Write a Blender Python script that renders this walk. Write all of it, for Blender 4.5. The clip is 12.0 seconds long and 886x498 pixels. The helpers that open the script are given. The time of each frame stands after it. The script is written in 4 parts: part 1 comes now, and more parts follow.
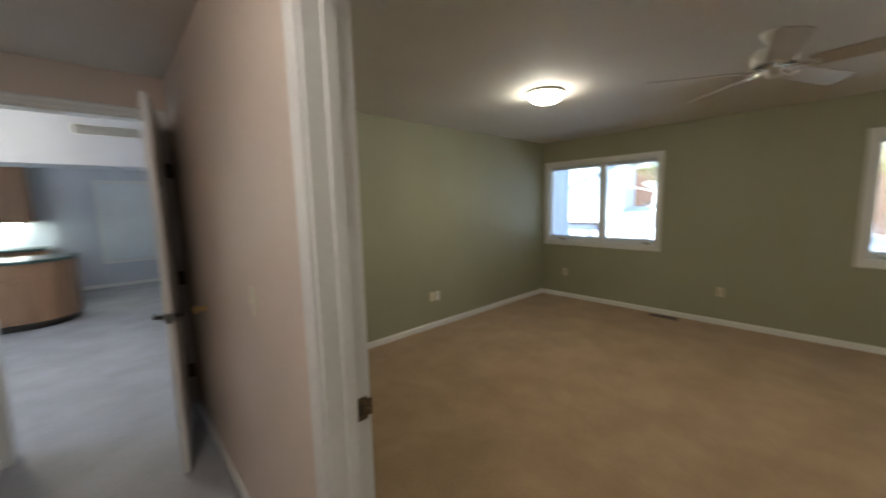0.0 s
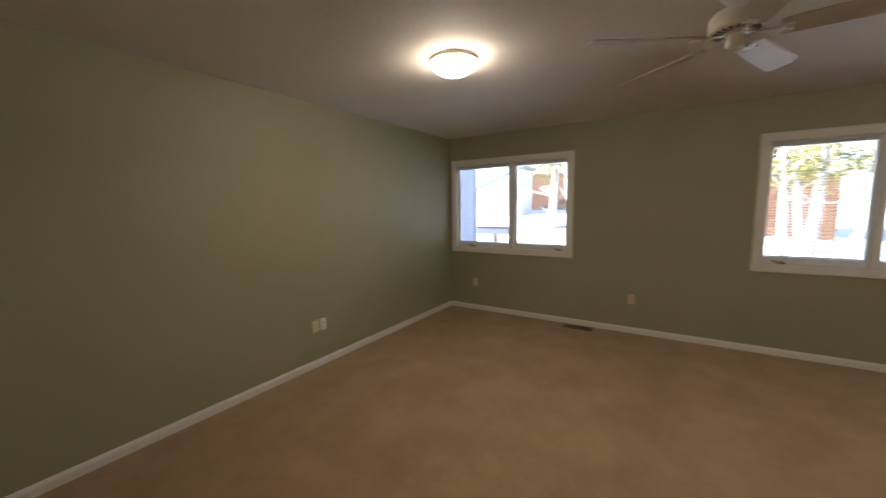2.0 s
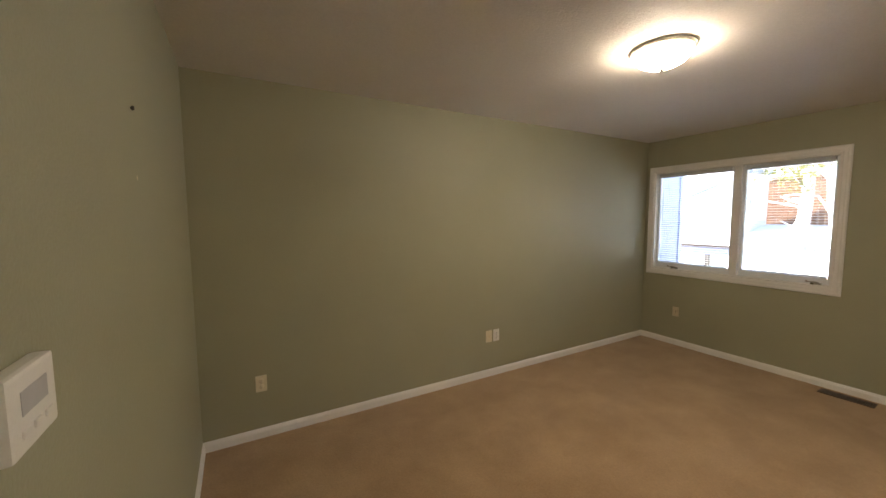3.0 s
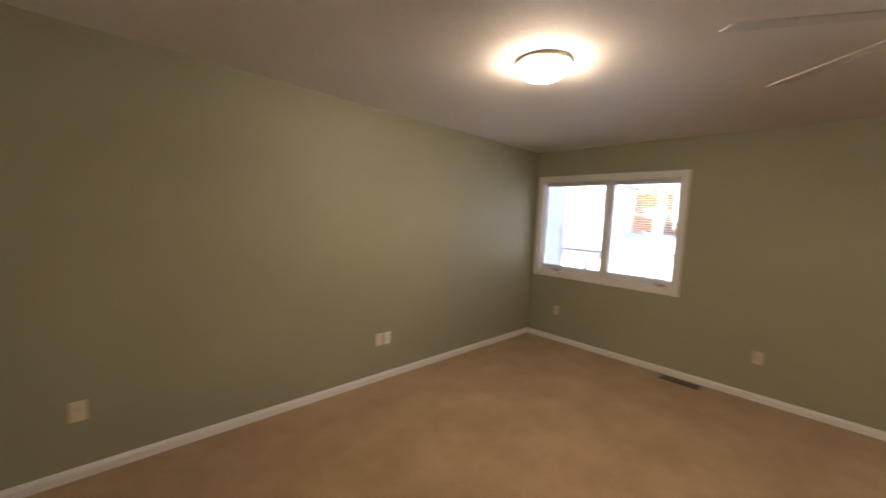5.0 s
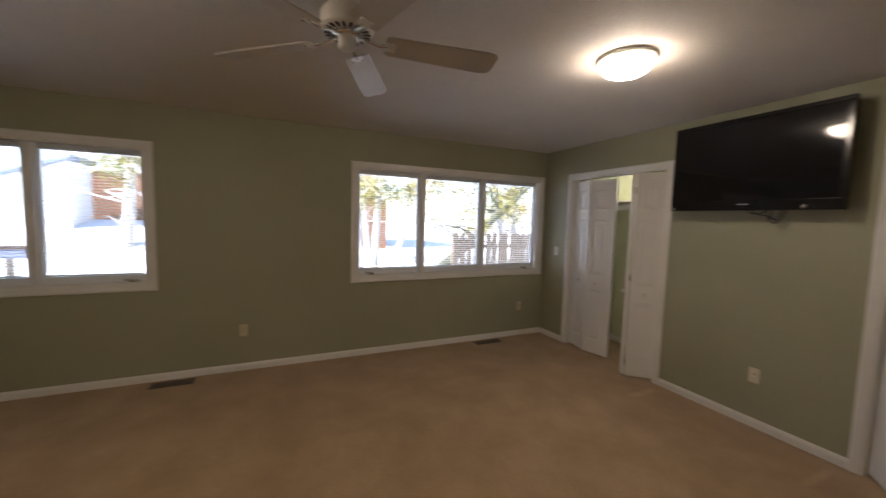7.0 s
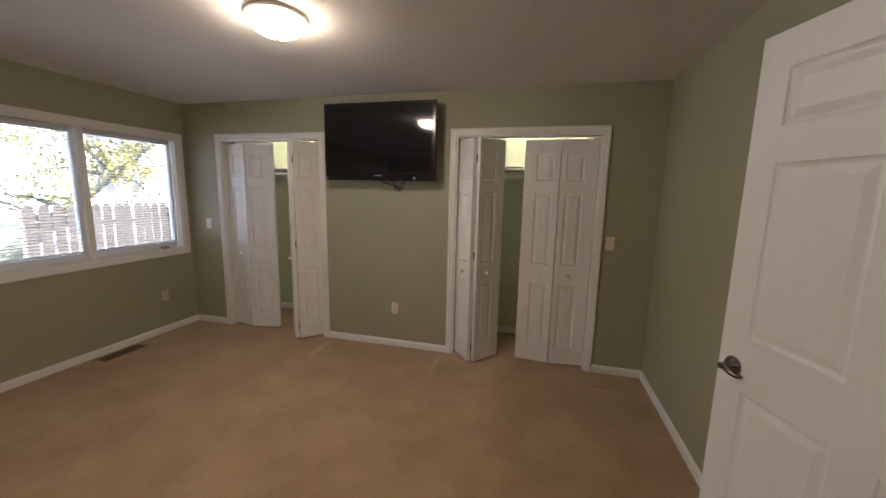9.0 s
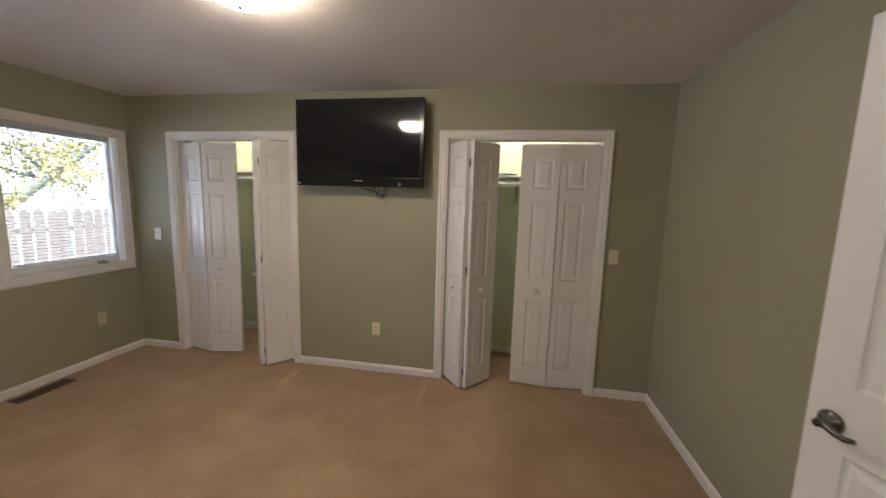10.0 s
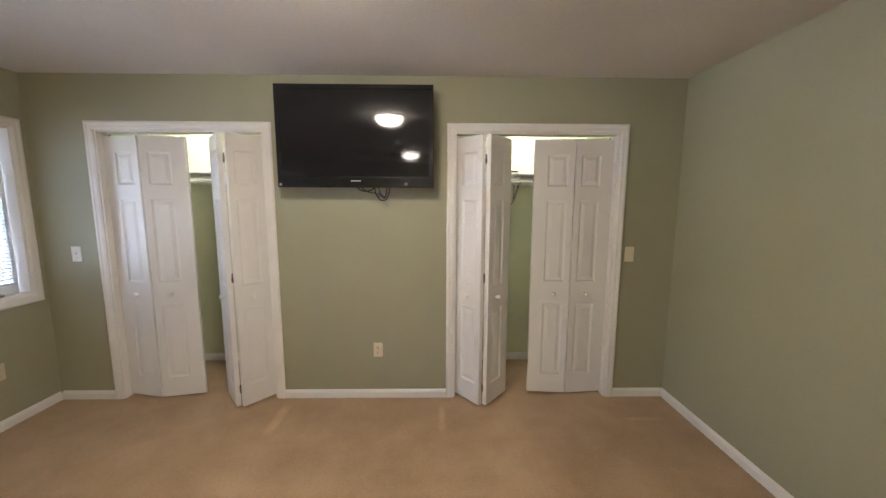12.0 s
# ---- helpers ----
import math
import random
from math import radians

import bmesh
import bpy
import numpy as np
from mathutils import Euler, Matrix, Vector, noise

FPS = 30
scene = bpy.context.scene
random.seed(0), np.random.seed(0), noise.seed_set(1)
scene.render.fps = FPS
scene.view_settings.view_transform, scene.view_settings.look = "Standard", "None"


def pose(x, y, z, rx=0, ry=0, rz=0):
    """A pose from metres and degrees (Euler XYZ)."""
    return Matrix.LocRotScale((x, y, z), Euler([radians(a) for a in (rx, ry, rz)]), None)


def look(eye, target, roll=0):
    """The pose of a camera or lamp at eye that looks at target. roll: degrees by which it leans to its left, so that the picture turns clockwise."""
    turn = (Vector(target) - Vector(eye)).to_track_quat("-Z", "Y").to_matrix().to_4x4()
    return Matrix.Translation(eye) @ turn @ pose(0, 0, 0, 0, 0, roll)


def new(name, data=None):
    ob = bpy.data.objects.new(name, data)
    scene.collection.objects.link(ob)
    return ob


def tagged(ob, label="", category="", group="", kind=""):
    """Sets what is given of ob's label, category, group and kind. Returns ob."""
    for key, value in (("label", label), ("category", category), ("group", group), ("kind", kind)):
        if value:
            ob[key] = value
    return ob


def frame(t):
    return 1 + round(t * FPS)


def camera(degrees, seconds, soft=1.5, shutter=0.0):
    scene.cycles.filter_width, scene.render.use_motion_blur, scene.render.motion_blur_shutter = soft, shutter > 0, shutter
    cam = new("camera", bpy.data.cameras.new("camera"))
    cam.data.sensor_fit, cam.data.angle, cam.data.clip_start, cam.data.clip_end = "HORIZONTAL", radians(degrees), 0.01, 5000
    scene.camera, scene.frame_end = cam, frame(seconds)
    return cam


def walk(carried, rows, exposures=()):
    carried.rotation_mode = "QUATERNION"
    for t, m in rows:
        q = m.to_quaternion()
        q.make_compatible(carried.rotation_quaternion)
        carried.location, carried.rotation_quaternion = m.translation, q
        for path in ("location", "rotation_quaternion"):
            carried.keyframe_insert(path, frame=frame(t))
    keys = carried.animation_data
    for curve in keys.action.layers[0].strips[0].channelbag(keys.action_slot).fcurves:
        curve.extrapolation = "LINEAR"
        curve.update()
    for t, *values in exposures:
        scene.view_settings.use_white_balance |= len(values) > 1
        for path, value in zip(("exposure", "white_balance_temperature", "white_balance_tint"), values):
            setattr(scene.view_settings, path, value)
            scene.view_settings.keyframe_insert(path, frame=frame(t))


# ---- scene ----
cam = camera(101.2, 12.0, soft=1.5, shutter=0.4)
PATH = [
    (0, (0.273, 0.371, 1.517), (1.614, 1.835, 1.272), -1.4),
    (0.5, (0.382, 0.559, 1.469), (2.156, 1.396, 1.082), -2.0),
    (1, (0.576, 0.73, 1.426), (2.473, 1.272, 1.1), -0.4),
    (1.5, (0.803, 0.764, 1.496), (2.655, 1.446, 1.174), -0.1),
    (2, (0.973, 0.872, 1.506), (2.643, 1.946, 1.266), -1.0),
    (2.5, (1.009, 0.966, 1.524), (2.283, 2.498, 1.344), -1.6),
    (2.7, (1.021, 0.956, 1.527), (2.049, 2.664, 1.362), -1.7),
    (4.5, (1.204, 0.883, 1.54), (2.13, 2.644, 1.341), 1.7),
    (5, (1.251, 0.947, 1.546), (2.627, 2.388, 1.368), 2.6),
    (5.5, (1.294, 1.044, 1.543), (3.088, 1.906, 1.35), 0.5),
    (6, (1.402, 1.042, 1.512), (3.376, 1.24, 1.257), 1.6),
    (6.5, (1.525, 0.99, 1.524), (3.488, 0.642, 1.356), 0.1),
    (7, (1.605, 0.95, 1.523), (3.421, 0.126, 1.361), 1.5),
    (7.5, (1.686, 0.946, 1.533), (3.132, -0.422, 1.343), 0.9),
    (7.7, (1.716, 0.97, 1.538), (2.946, -0.593, 1.336), 0.5),
    (9.3, (1.751, 0.913, 1.549), (2.171, -1.017, 1.233), 2.2),
    (9.5, (1.798, 0.844, 1.546), (2.177, -1.093, 1.221), 2.6),
    (10, (1.961, 0.644, 1.553), (2.301, -1.31, 1.29), 1.7),
    (10.5, (2.188, 0.484, 1.536), (2.347, -1.493, 1.278), 3.2),
    (11, (2.471, 0.401, 1.558), (2.507, -1.58, 1.285), 1.0),
    (11.5, (2.605, 0.386, 1.557), (2.62, -1.596, 1.291), 0.7),
    (12, (2.608, 0.389, 1.557), (2.575, -1.594, 1.295), 0.2),
]
walk(cam, [(t, look(eye, target, roll)) for t, eye, target, roll in PATH], [(0.0, 2.66, 5700, 3), (0.5, 2.81, 5850, 5), (1.0, 2.96, 5850, 4), (1.5, 2.61, 6050, 10), (2.0, 2.5, 6300, 13), (2.5, 2.91, 6500, 13), (4.5, 3.15, 6650, 15), (5.0, 3.11, 6650, 19), (5.5, 3.06, 6500, 17), (6.0, 2.66, 6350, 17), (6.5, 2.46, 6250, 16), (7.5, 2.16, 6350, 19), (9.5, 2.93, 6050, 17), (10.5, 3.23, 5950, 16), (11.0, 3.53, 5850, 14), (12.0, 3.53, 5850, 14)])

# ---- world, sun, exposure ----
world = bpy.data.worlds.new("sky")
scene.world = world
world.use_nodes = True
wn = world.node_tree
sky = wn.nodes.new("ShaderNodeTexSky")
sky.sky_type = "NISHITA"
sky.sun_disc = False
sky.sun_elevation = radians(42)
sky.sun_rotation = radians(343)
wn.links.new(sky.outputs[0], wn.nodes["Background"].inputs[0])
wn.nodes["Background"].inputs[1].default_value = 0.15

sun = new("sun", bpy.data.lights.new("sun", "SUN"))
sun.data.energy, sun.data.angle, sun.data.color = 5.0, radians(0.5), (1.0, 0.97, 0.92)
sun.matrix_world = look((-6, 20, 19), (0, 0, 0))

LAMP_POWER = 12.0
CLOSET_POWER = 40.0

# ---- plan, metres ----
WEST, EAST, SOUTH, NORTH, HIGH = 0.79, 5.556, -2.352, 3.685, 2.44
THICK = 0.13
HALL_E = WEST - THICK          # hall face of the west wall
DOOR_S, DOOR_N, DOOR_H = 0.268, 1.288, 2.06
CLOSETS = ((3.871, 5.073), (1.259, 2.474))
CLOSET_H = 2.055
WINDOWS = ((1.992, 3.582, 0.89, 2.063), (-2.251, 0.181, 0.875, 2.054))


# ---- materials ----
def material(name, rough=0.5, metal=0.0):
    m = bpy.data.materials.new(name)
    m.use_nodes = True
    b = m.node_tree.nodes["Principled BSDF"]
    b.inputs["Roughness"].default_value = rough
    b.inputs["Metallic"].default_value = metal
    return m, m.node_tree, b


def surface(name, a, b, scale=3.0, rough=0.5, metal=0.0, bump=0.0, grain=300.0, mottle=0.0, stretch=None, rough_var=0.0):
    """Two colours mixed by broad noise, finer mottling, and a fine relief."""
    m, nt, bs = material(name, rough, metal)
    N, L = nt.nodes.new, nt.links.new
    co = N("ShaderNodeTexCoord").outputs["Object"]
    if stretch:
        mp = N("ShaderNodeMapping")
        mp.inputs["Scale"].default_value = stretch
        L(co, mp.inputs["Vector"])
        co = mp.outputs[0]
    n1 = N("ShaderNodeTexNoise")
    n1.inputs["Scale"].default_value, n1.inputs["Detail"].default_value = scale, 5
    L(co, n1.inputs["Vector"])
    ramp = N("ShaderNodeMapRange")
    ramp.inputs[1].default_value, ramp.inputs[2].default_value = 0.32, 0.68
    L(n1.outputs["Fac"], ramp.inputs[0])
    mix = N("ShaderNodeMix")
    mix.data_type = "RGBA"
    mix.inputs[6].default_value, mix.inputs[7].default_value = (*a, 1), (*b, 1)
    L(ramp.outputs[0], mix.inputs[0])
    out = mix.outputs[2]
    n2 = N("ShaderNodeTexNoise")
    n2.inputs["Scale"].default_value, n2.inputs["Detail"].default_value = grain, 3
    L(co, n2.inputs["Vector"])
    if mottle:
        mr = N("ShaderNodeMapRange")
        mr.inputs[1].default_value, mr.inputs[2].default_value = 0.3, 0.7
        mr.inputs[3].default_value, mr.inputs[4].default_value = 1 - mottle, 1 + mottle
        L(n2.outputs["Fac"], mr.inputs[0])
        sc = N("ShaderNodeVectorMath")
        sc.operation = "SCALE"
        L(out, sc.inputs[0])
        L(mr.outputs[0], sc.inputs[3])
        out = sc.outputs[0]
    L(out, bs.inputs["Base Color"])
    if rough_var:
        rr = N("ShaderNodeMapRange")
        rr.inputs[3].default_value, rr.inputs[4].default_value = rough - rough_var, rough + rough_var
        L(n1.outputs["Fac"], rr.inputs[0])
        L(rr.outputs[0], bs.inputs["Roughness"])
    if bump:
        bp = N("ShaderNodeBump")
        bp.inputs["Strength"].default_value, bp.inputs["Distance"].default_value = 1.0, bump
        L(n2.outputs["Fac"], bp.inputs["Height"])
        L(bp.outputs[0], bs.inputs["Normal"])
    return m


def carpet_material():
    """Cut-pile carpet: tufts, brushed patches and pale pile marks."""
    m, nt, bs = material("tan_carpet", 0.95)
    N, L = nt.nodes.new, nt.links.new
    co = N("ShaderNodeTexCoord").outputs["Object"]
    broad = N("ShaderNodeTexNoise")
    broad.inputs["Scale"].default_value, broad.inputs["Detail"].default_value, broad.inputs["Distortion"].default_value = 2.6, 10, 0.15
    broad.inputs["Roughness"].default_value = 0.62
    L(co, broad.inputs["Vector"])
    br = N("ShaderNodeMapRange")
    br.inputs[1].default_value, br.inputs[2].default_value = 0.36, 0.66
    L(broad.outputs["Fac"], br.inputs[0])
    mix = N("ShaderNodeMix")
    mix.data_type = "RGBA"
    mix.inputs[6].default_value, mix.inputs[7].default_value = (0.322, 0.206, 0.102, 1), (0.410, 0.275, 0.147, 1)
    L(br.outputs[0], mix.inputs[0])
    tuft = N("ShaderNodeTexVoronoi")
    tuft.inputs["Scale"].default_value = 160
    L(co, tuft.inputs["Vector"])
    clump = N("ShaderNodeTexNoise")
    clump.inputs["Scale"].default_value, clump.inputs["Detail"].default_value = 70, 4
    L(co, clump.inputs["Vector"])
    add = N("ShaderNodeMath")
    add.operation = "MULTIPLY_ADD"
    add.inputs[1].default_value = 0.5
    L(tuft.outputs["Distance"], add.inputs[0])
    L(clump.outputs["Fac"], add.inputs[2])
    mr = N("ShaderNodeMapRange")
    mr.inputs[1].default_value, mr.inputs[2].default_value, mr.inputs[3].default_value, mr.inputs[4].default_value = 0.35, 1.0, 0.86, 1.10
    L(add.outputs[0], mr.inputs[0])
    sc = N("ShaderNodeVectorMath")
    sc.operation = "SCALE"
    L(mix.outputs[2], sc.inputs[0])
    L(mr.outputs[0], sc.inputs[3])
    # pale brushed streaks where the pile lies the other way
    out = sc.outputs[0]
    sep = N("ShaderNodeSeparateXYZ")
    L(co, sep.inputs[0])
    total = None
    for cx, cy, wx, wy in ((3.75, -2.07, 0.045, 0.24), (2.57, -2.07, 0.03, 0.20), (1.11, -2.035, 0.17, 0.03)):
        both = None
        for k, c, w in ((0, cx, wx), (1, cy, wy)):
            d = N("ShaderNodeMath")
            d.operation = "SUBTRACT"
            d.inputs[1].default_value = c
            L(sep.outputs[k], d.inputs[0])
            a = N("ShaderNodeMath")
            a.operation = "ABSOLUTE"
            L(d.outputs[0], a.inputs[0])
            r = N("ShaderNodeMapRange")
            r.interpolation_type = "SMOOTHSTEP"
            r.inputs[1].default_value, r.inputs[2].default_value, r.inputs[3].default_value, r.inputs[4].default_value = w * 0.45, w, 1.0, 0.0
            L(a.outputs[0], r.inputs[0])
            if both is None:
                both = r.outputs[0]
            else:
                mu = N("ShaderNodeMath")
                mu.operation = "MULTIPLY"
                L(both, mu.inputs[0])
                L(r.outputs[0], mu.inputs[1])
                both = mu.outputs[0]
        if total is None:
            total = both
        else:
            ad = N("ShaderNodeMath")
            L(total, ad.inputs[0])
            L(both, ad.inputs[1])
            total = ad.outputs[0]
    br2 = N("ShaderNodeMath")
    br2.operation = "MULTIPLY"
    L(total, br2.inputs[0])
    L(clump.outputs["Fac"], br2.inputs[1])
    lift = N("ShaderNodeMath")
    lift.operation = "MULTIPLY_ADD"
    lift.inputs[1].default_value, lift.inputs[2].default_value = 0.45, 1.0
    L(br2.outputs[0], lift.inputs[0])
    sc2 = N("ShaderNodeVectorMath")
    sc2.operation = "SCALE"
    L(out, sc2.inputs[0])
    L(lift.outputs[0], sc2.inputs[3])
    L(sc2.outputs[0], bs.inputs["Base Color"])
    bs.inputs["Sheen Weight"].default_value, bs.inputs["Sheen Roughness"].default_value = 0.25, 0.6
    bs.inputs["Specular IOR Level"].default_value = 0.1
    bp = N("ShaderNodeBump")
    bp.inputs["Strength"].default_value, bp.inputs["Distance"].default_value = 0.5, 0.003
    L(add.outputs[0], bp.inputs["Height"])
    L(bp.outputs[0], bs.inputs["Normal"])
    return m


def glow(name, color, strength):
    m, nt, bs = material(name, 0.3)
    bs.inputs["Base Color"].default_value = (0.9, 0.9, 0.88, 1)
    bs.inputs["Emission Color"].default_value = (*color, 1)
    bs.inputs["Emission Strength"].default_value = strength
    return m


def pane_material():
    m, nt, bs = material("window_glass", 0.0)
    nt.nodes.remove(bs)
    N, L = nt.nodes.new, nt.links.new
    tr, gl, mx, fr = N("ShaderNodeBsdfTransparent"), N("ShaderNodeBsdfGlossy"), N("ShaderNodeMixShader"), N("ShaderNodeFresnel")
    tr.inputs[0].default_value = (0.93, 0.96, 0.975, 1)
    gl.inputs["Roughness"].default_value = 0.02
    fr.inputs[0].default_value = 1.45
    L(fr.outputs[0], mx.inputs[0])
    L(tr.outputs[0], mx.inputs[1])
    L(gl.outputs[0], mx.inputs[2])
    L(mx.outputs[0], nt.nodes["Material Output"].inputs[0])
    return m


SAGE = surface("sage_wall_paint", (0.333, 0.328, 0.221), (0.361, 0.354, 0.243), 1.2, 0.55, bump=0.0012, grain=140, mottle=0.03, rough_var=0.06)
BEIGE = surface("beige_pink_wall_paint", (0.68, 0.565, 0.48), (0.72, 0.605, 0.52), 1.2, 0.5, bump=0.001, grain=140, mottle=0.03)
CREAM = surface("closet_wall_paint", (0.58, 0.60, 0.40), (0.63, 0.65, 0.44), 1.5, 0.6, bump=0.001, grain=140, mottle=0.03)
CEIL = surface("ceiling_paint", (0.68, 0.645, 0.59), (0.72, 0.685, 0.63), 1.6, 0.75, bump=0.0025, grain=90, mottle=0.04)
WHITE = surface("white_trim_paint", (0.76, 0.745, 0.71), (0.81, 0.795, 0.76), 2.5, 0.35, bump=0.0004, grain=60, mottle=0.02, rough_var=0.08)
DOORW = surface("white_door_paint", (0.765, 0.75, 0.725), (0.785, 0.77, 0.745), 1.2, 0.38, bump=0.0001, grain=70, mottle=0.004, rough_var=0.02)
VINYL = surface("white_vinyl", (0.74, 0.76, 0.77), (0.79, 0.81, 0.82), 3.0, 0.3, bump=0.0002, grain=80, mottle=0.015)
PLATE = surface("ivory_plastic", (0.72, 0.66, 0.50), (0.76, 0.70, 0.54), 20.0, 0.35, mottle=0.02)
PLATE_W = surface("white_plastic", (0.78, 0.77, 0.73), (0.82, 0.81, 0.77), 20.0, 0.35, mottle=0.02)
# ivory with backlit shade put in, for window-wall outlets; reused on the filler dab
PLATE_T = surface("darkened_tan_plastic", (0.60, 0.53, 0.38), (0.65, 0.58, 0.42), 20.0, 0.4, mottle=0.03)
CARPET = carpet_material()
NICKEL = surface("brushed_nickel", (0.36, 0.34, 0.31), (0.48, 0.46, 0.42), 30.0, 0.28, 1.0, bump=0.0002, grain=500, rough_var=0.08)
BRASS = surface("brass", (0.65, 0.45, 0.16), (0.72, 0.52, 0.22), 30.0, 0.3, 1.0, rough_var=0.08)
CHROME = surface("chrome", (0.7, 0.7, 0.68), (0.8, 0.8, 0.78), 30.0, 0.12, 1.0, rough_var=0.04)
GUNMETAL = surface("dark_nickel", (0.16, 0.145, 0.13), (0.24, 0.22, 0.20), 30.0, 0.25, 1.0, rough_var=0.08)
DARK = surface("dark_metal", (0.05, 0.042, 0.035), (0.08, 0.065, 0.05), 20.0, 0.45, 0.6, mottle=0.1)
BRONZE = surface("brown_register_enamel", (0.10, 0.065, 0.045), (0.14, 0.095, 0.065), 20.0, 0.45, 0.3, mottle=0.1)
BLACKP = surface("black_gloss_plastic", (0.007, 0.007, 0.008), (0.010, 0.010, 0.012), 8.0, 0.16, rough_var=0.05)
SCREEN = surface("dark_screen_glass", (0.006, 0.006, 0.008), (0.009, 0.009, 0.012), 3.0, 0.06, rough_var=0.02)
RUBBER = surface("black_cable", (0.02, 0.02, 0.02), (0.03, 0.03, 0.03), 30.0, 0.5)
GREYMARK = surface("silver_print", (0.45, 0.45, 0.46), (0.5, 0.5, 0.5), 30.0, 0.4)
GREYW = surface("pale_grey_wall_paint", (0.56, 0.56, 0.60), (0.62, 0.62, 0.66), 1.5, 0.6, bump=0.001, grain=140, mottle=0.03)
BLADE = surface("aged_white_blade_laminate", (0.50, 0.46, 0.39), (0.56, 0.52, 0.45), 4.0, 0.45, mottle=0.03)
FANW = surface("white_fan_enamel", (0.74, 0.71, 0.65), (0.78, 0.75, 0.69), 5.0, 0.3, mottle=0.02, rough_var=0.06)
LIGHTBOWL = glow("lit_frosted_glass", (1.0, 0.84, 0.63), LAMP_POWER)
# glow of the added, unseen fill light in the hall
HALL_FILL = glow("hall_fill_glow", (1.0, 0.89, 0.79), 8.4)
CLOSETBULB = glow("lit_bulb", (1.0, 0.95, 0.84), CLOSET_POWER)
UNDERCAB = glow("lit_tube", (0.95, 1.0, 0.85), 9.0)
GLASS = pane_material()
SLAT = surface("white_aluminium_slat", (0.56, 0.59, 0.62), (0.62, 0.65, 0.68), 6.0, 0.35, mottle=0.02)
VINYLFLOOR = surface("grey_pale_floor", (0.40, 0.40, 0.42), (0.50, 0.50, 0.53), 2.5, 0.75, bump=0.002, grain=120, mottle=0.12)
OAK = surface("oak_cabinet_wood", (0.25, 0.14, 0.075), (0.34, 0.20, 0.11), 4.0, 0.4, bump=0.0006, grain=60, mottle=0.15, stretch=(6, 6, 0.5))
COUNTER = surface("dark_green_laminate", (0.05, 0.085, 0.08), (0.08, 0.12, 0.11), 25.0, 0.25, mottle=0.15)
SIDING = surface("lilac_grey_siding", (0.42, 0.43, 0.52), (0.47, 0.48, 0.57), 4.0, 0.6, mottle=0.06, grain=80)
PATIO = surface("pale_concrete", (0.64, 0.655, 0.665), (0.735, 0.745, 0.75), 0.8, 0.9, bump=0.004, grain=40, mottle=0.1)
PICKET = surface("weathered_fence_wood", (0.12, 0.092, 0.066), (0.17, 0.132, 0.097), 3.0, 0.8, bump=0.002, grain=40, mottle=0.15, stretch=(5, 5, 0.6))
REDWOOD = surface("red_brown_fence_wood", (0.19, 0.095, 0.052), (0.27, 0.138, 0.078), 2.0, 0.8, bump=0.002, grain=40, mottle=0.2, stretch=(5, 5, 0.6))
ROOF = surface("blue_grey_shingles", (0.16, 0.19, 0.25), (0.22, 0.25, 0.31), 6.0, 0.85, mottle=0.2, grain=60)
STUCCO = surface("tan_siding", (0.62, 0.48, 0.30), (0.70, 0.56, 0.37), 1.5, 0.8, bump=0.003, grain=60, mottle=0.1)
BARK = surface("pale_birch_bark", (0.45, 0.41, 0.37), (0.62, 0.58, 0.54), 5.0, 0.85, bump=0.006, grain=30, mottle=0.25, stretch=(1, 1, 0.4))
BARK_D = surface("dark_mossy_bark", (0.055, 0.06, 0.04), (0.11, 0.105, 0.075), 5.0, 0.9, bump=0.008, grain=30, mottle=0.25, stretch=(1, 1, 0.4))
LEAF = surface("yellow_green_leaves", (0.12, 0.12, 0.025), (0.30, 0.25, 0.05), 3.0, 0.6, mottle=0.2, grain=25)
LEAF_R = surface("russet_leaves", (0.22, 0.12, 0.04), (0.32, 0.18, 0.06), 3.0, 0.6, mottle=0.2, grain=25)


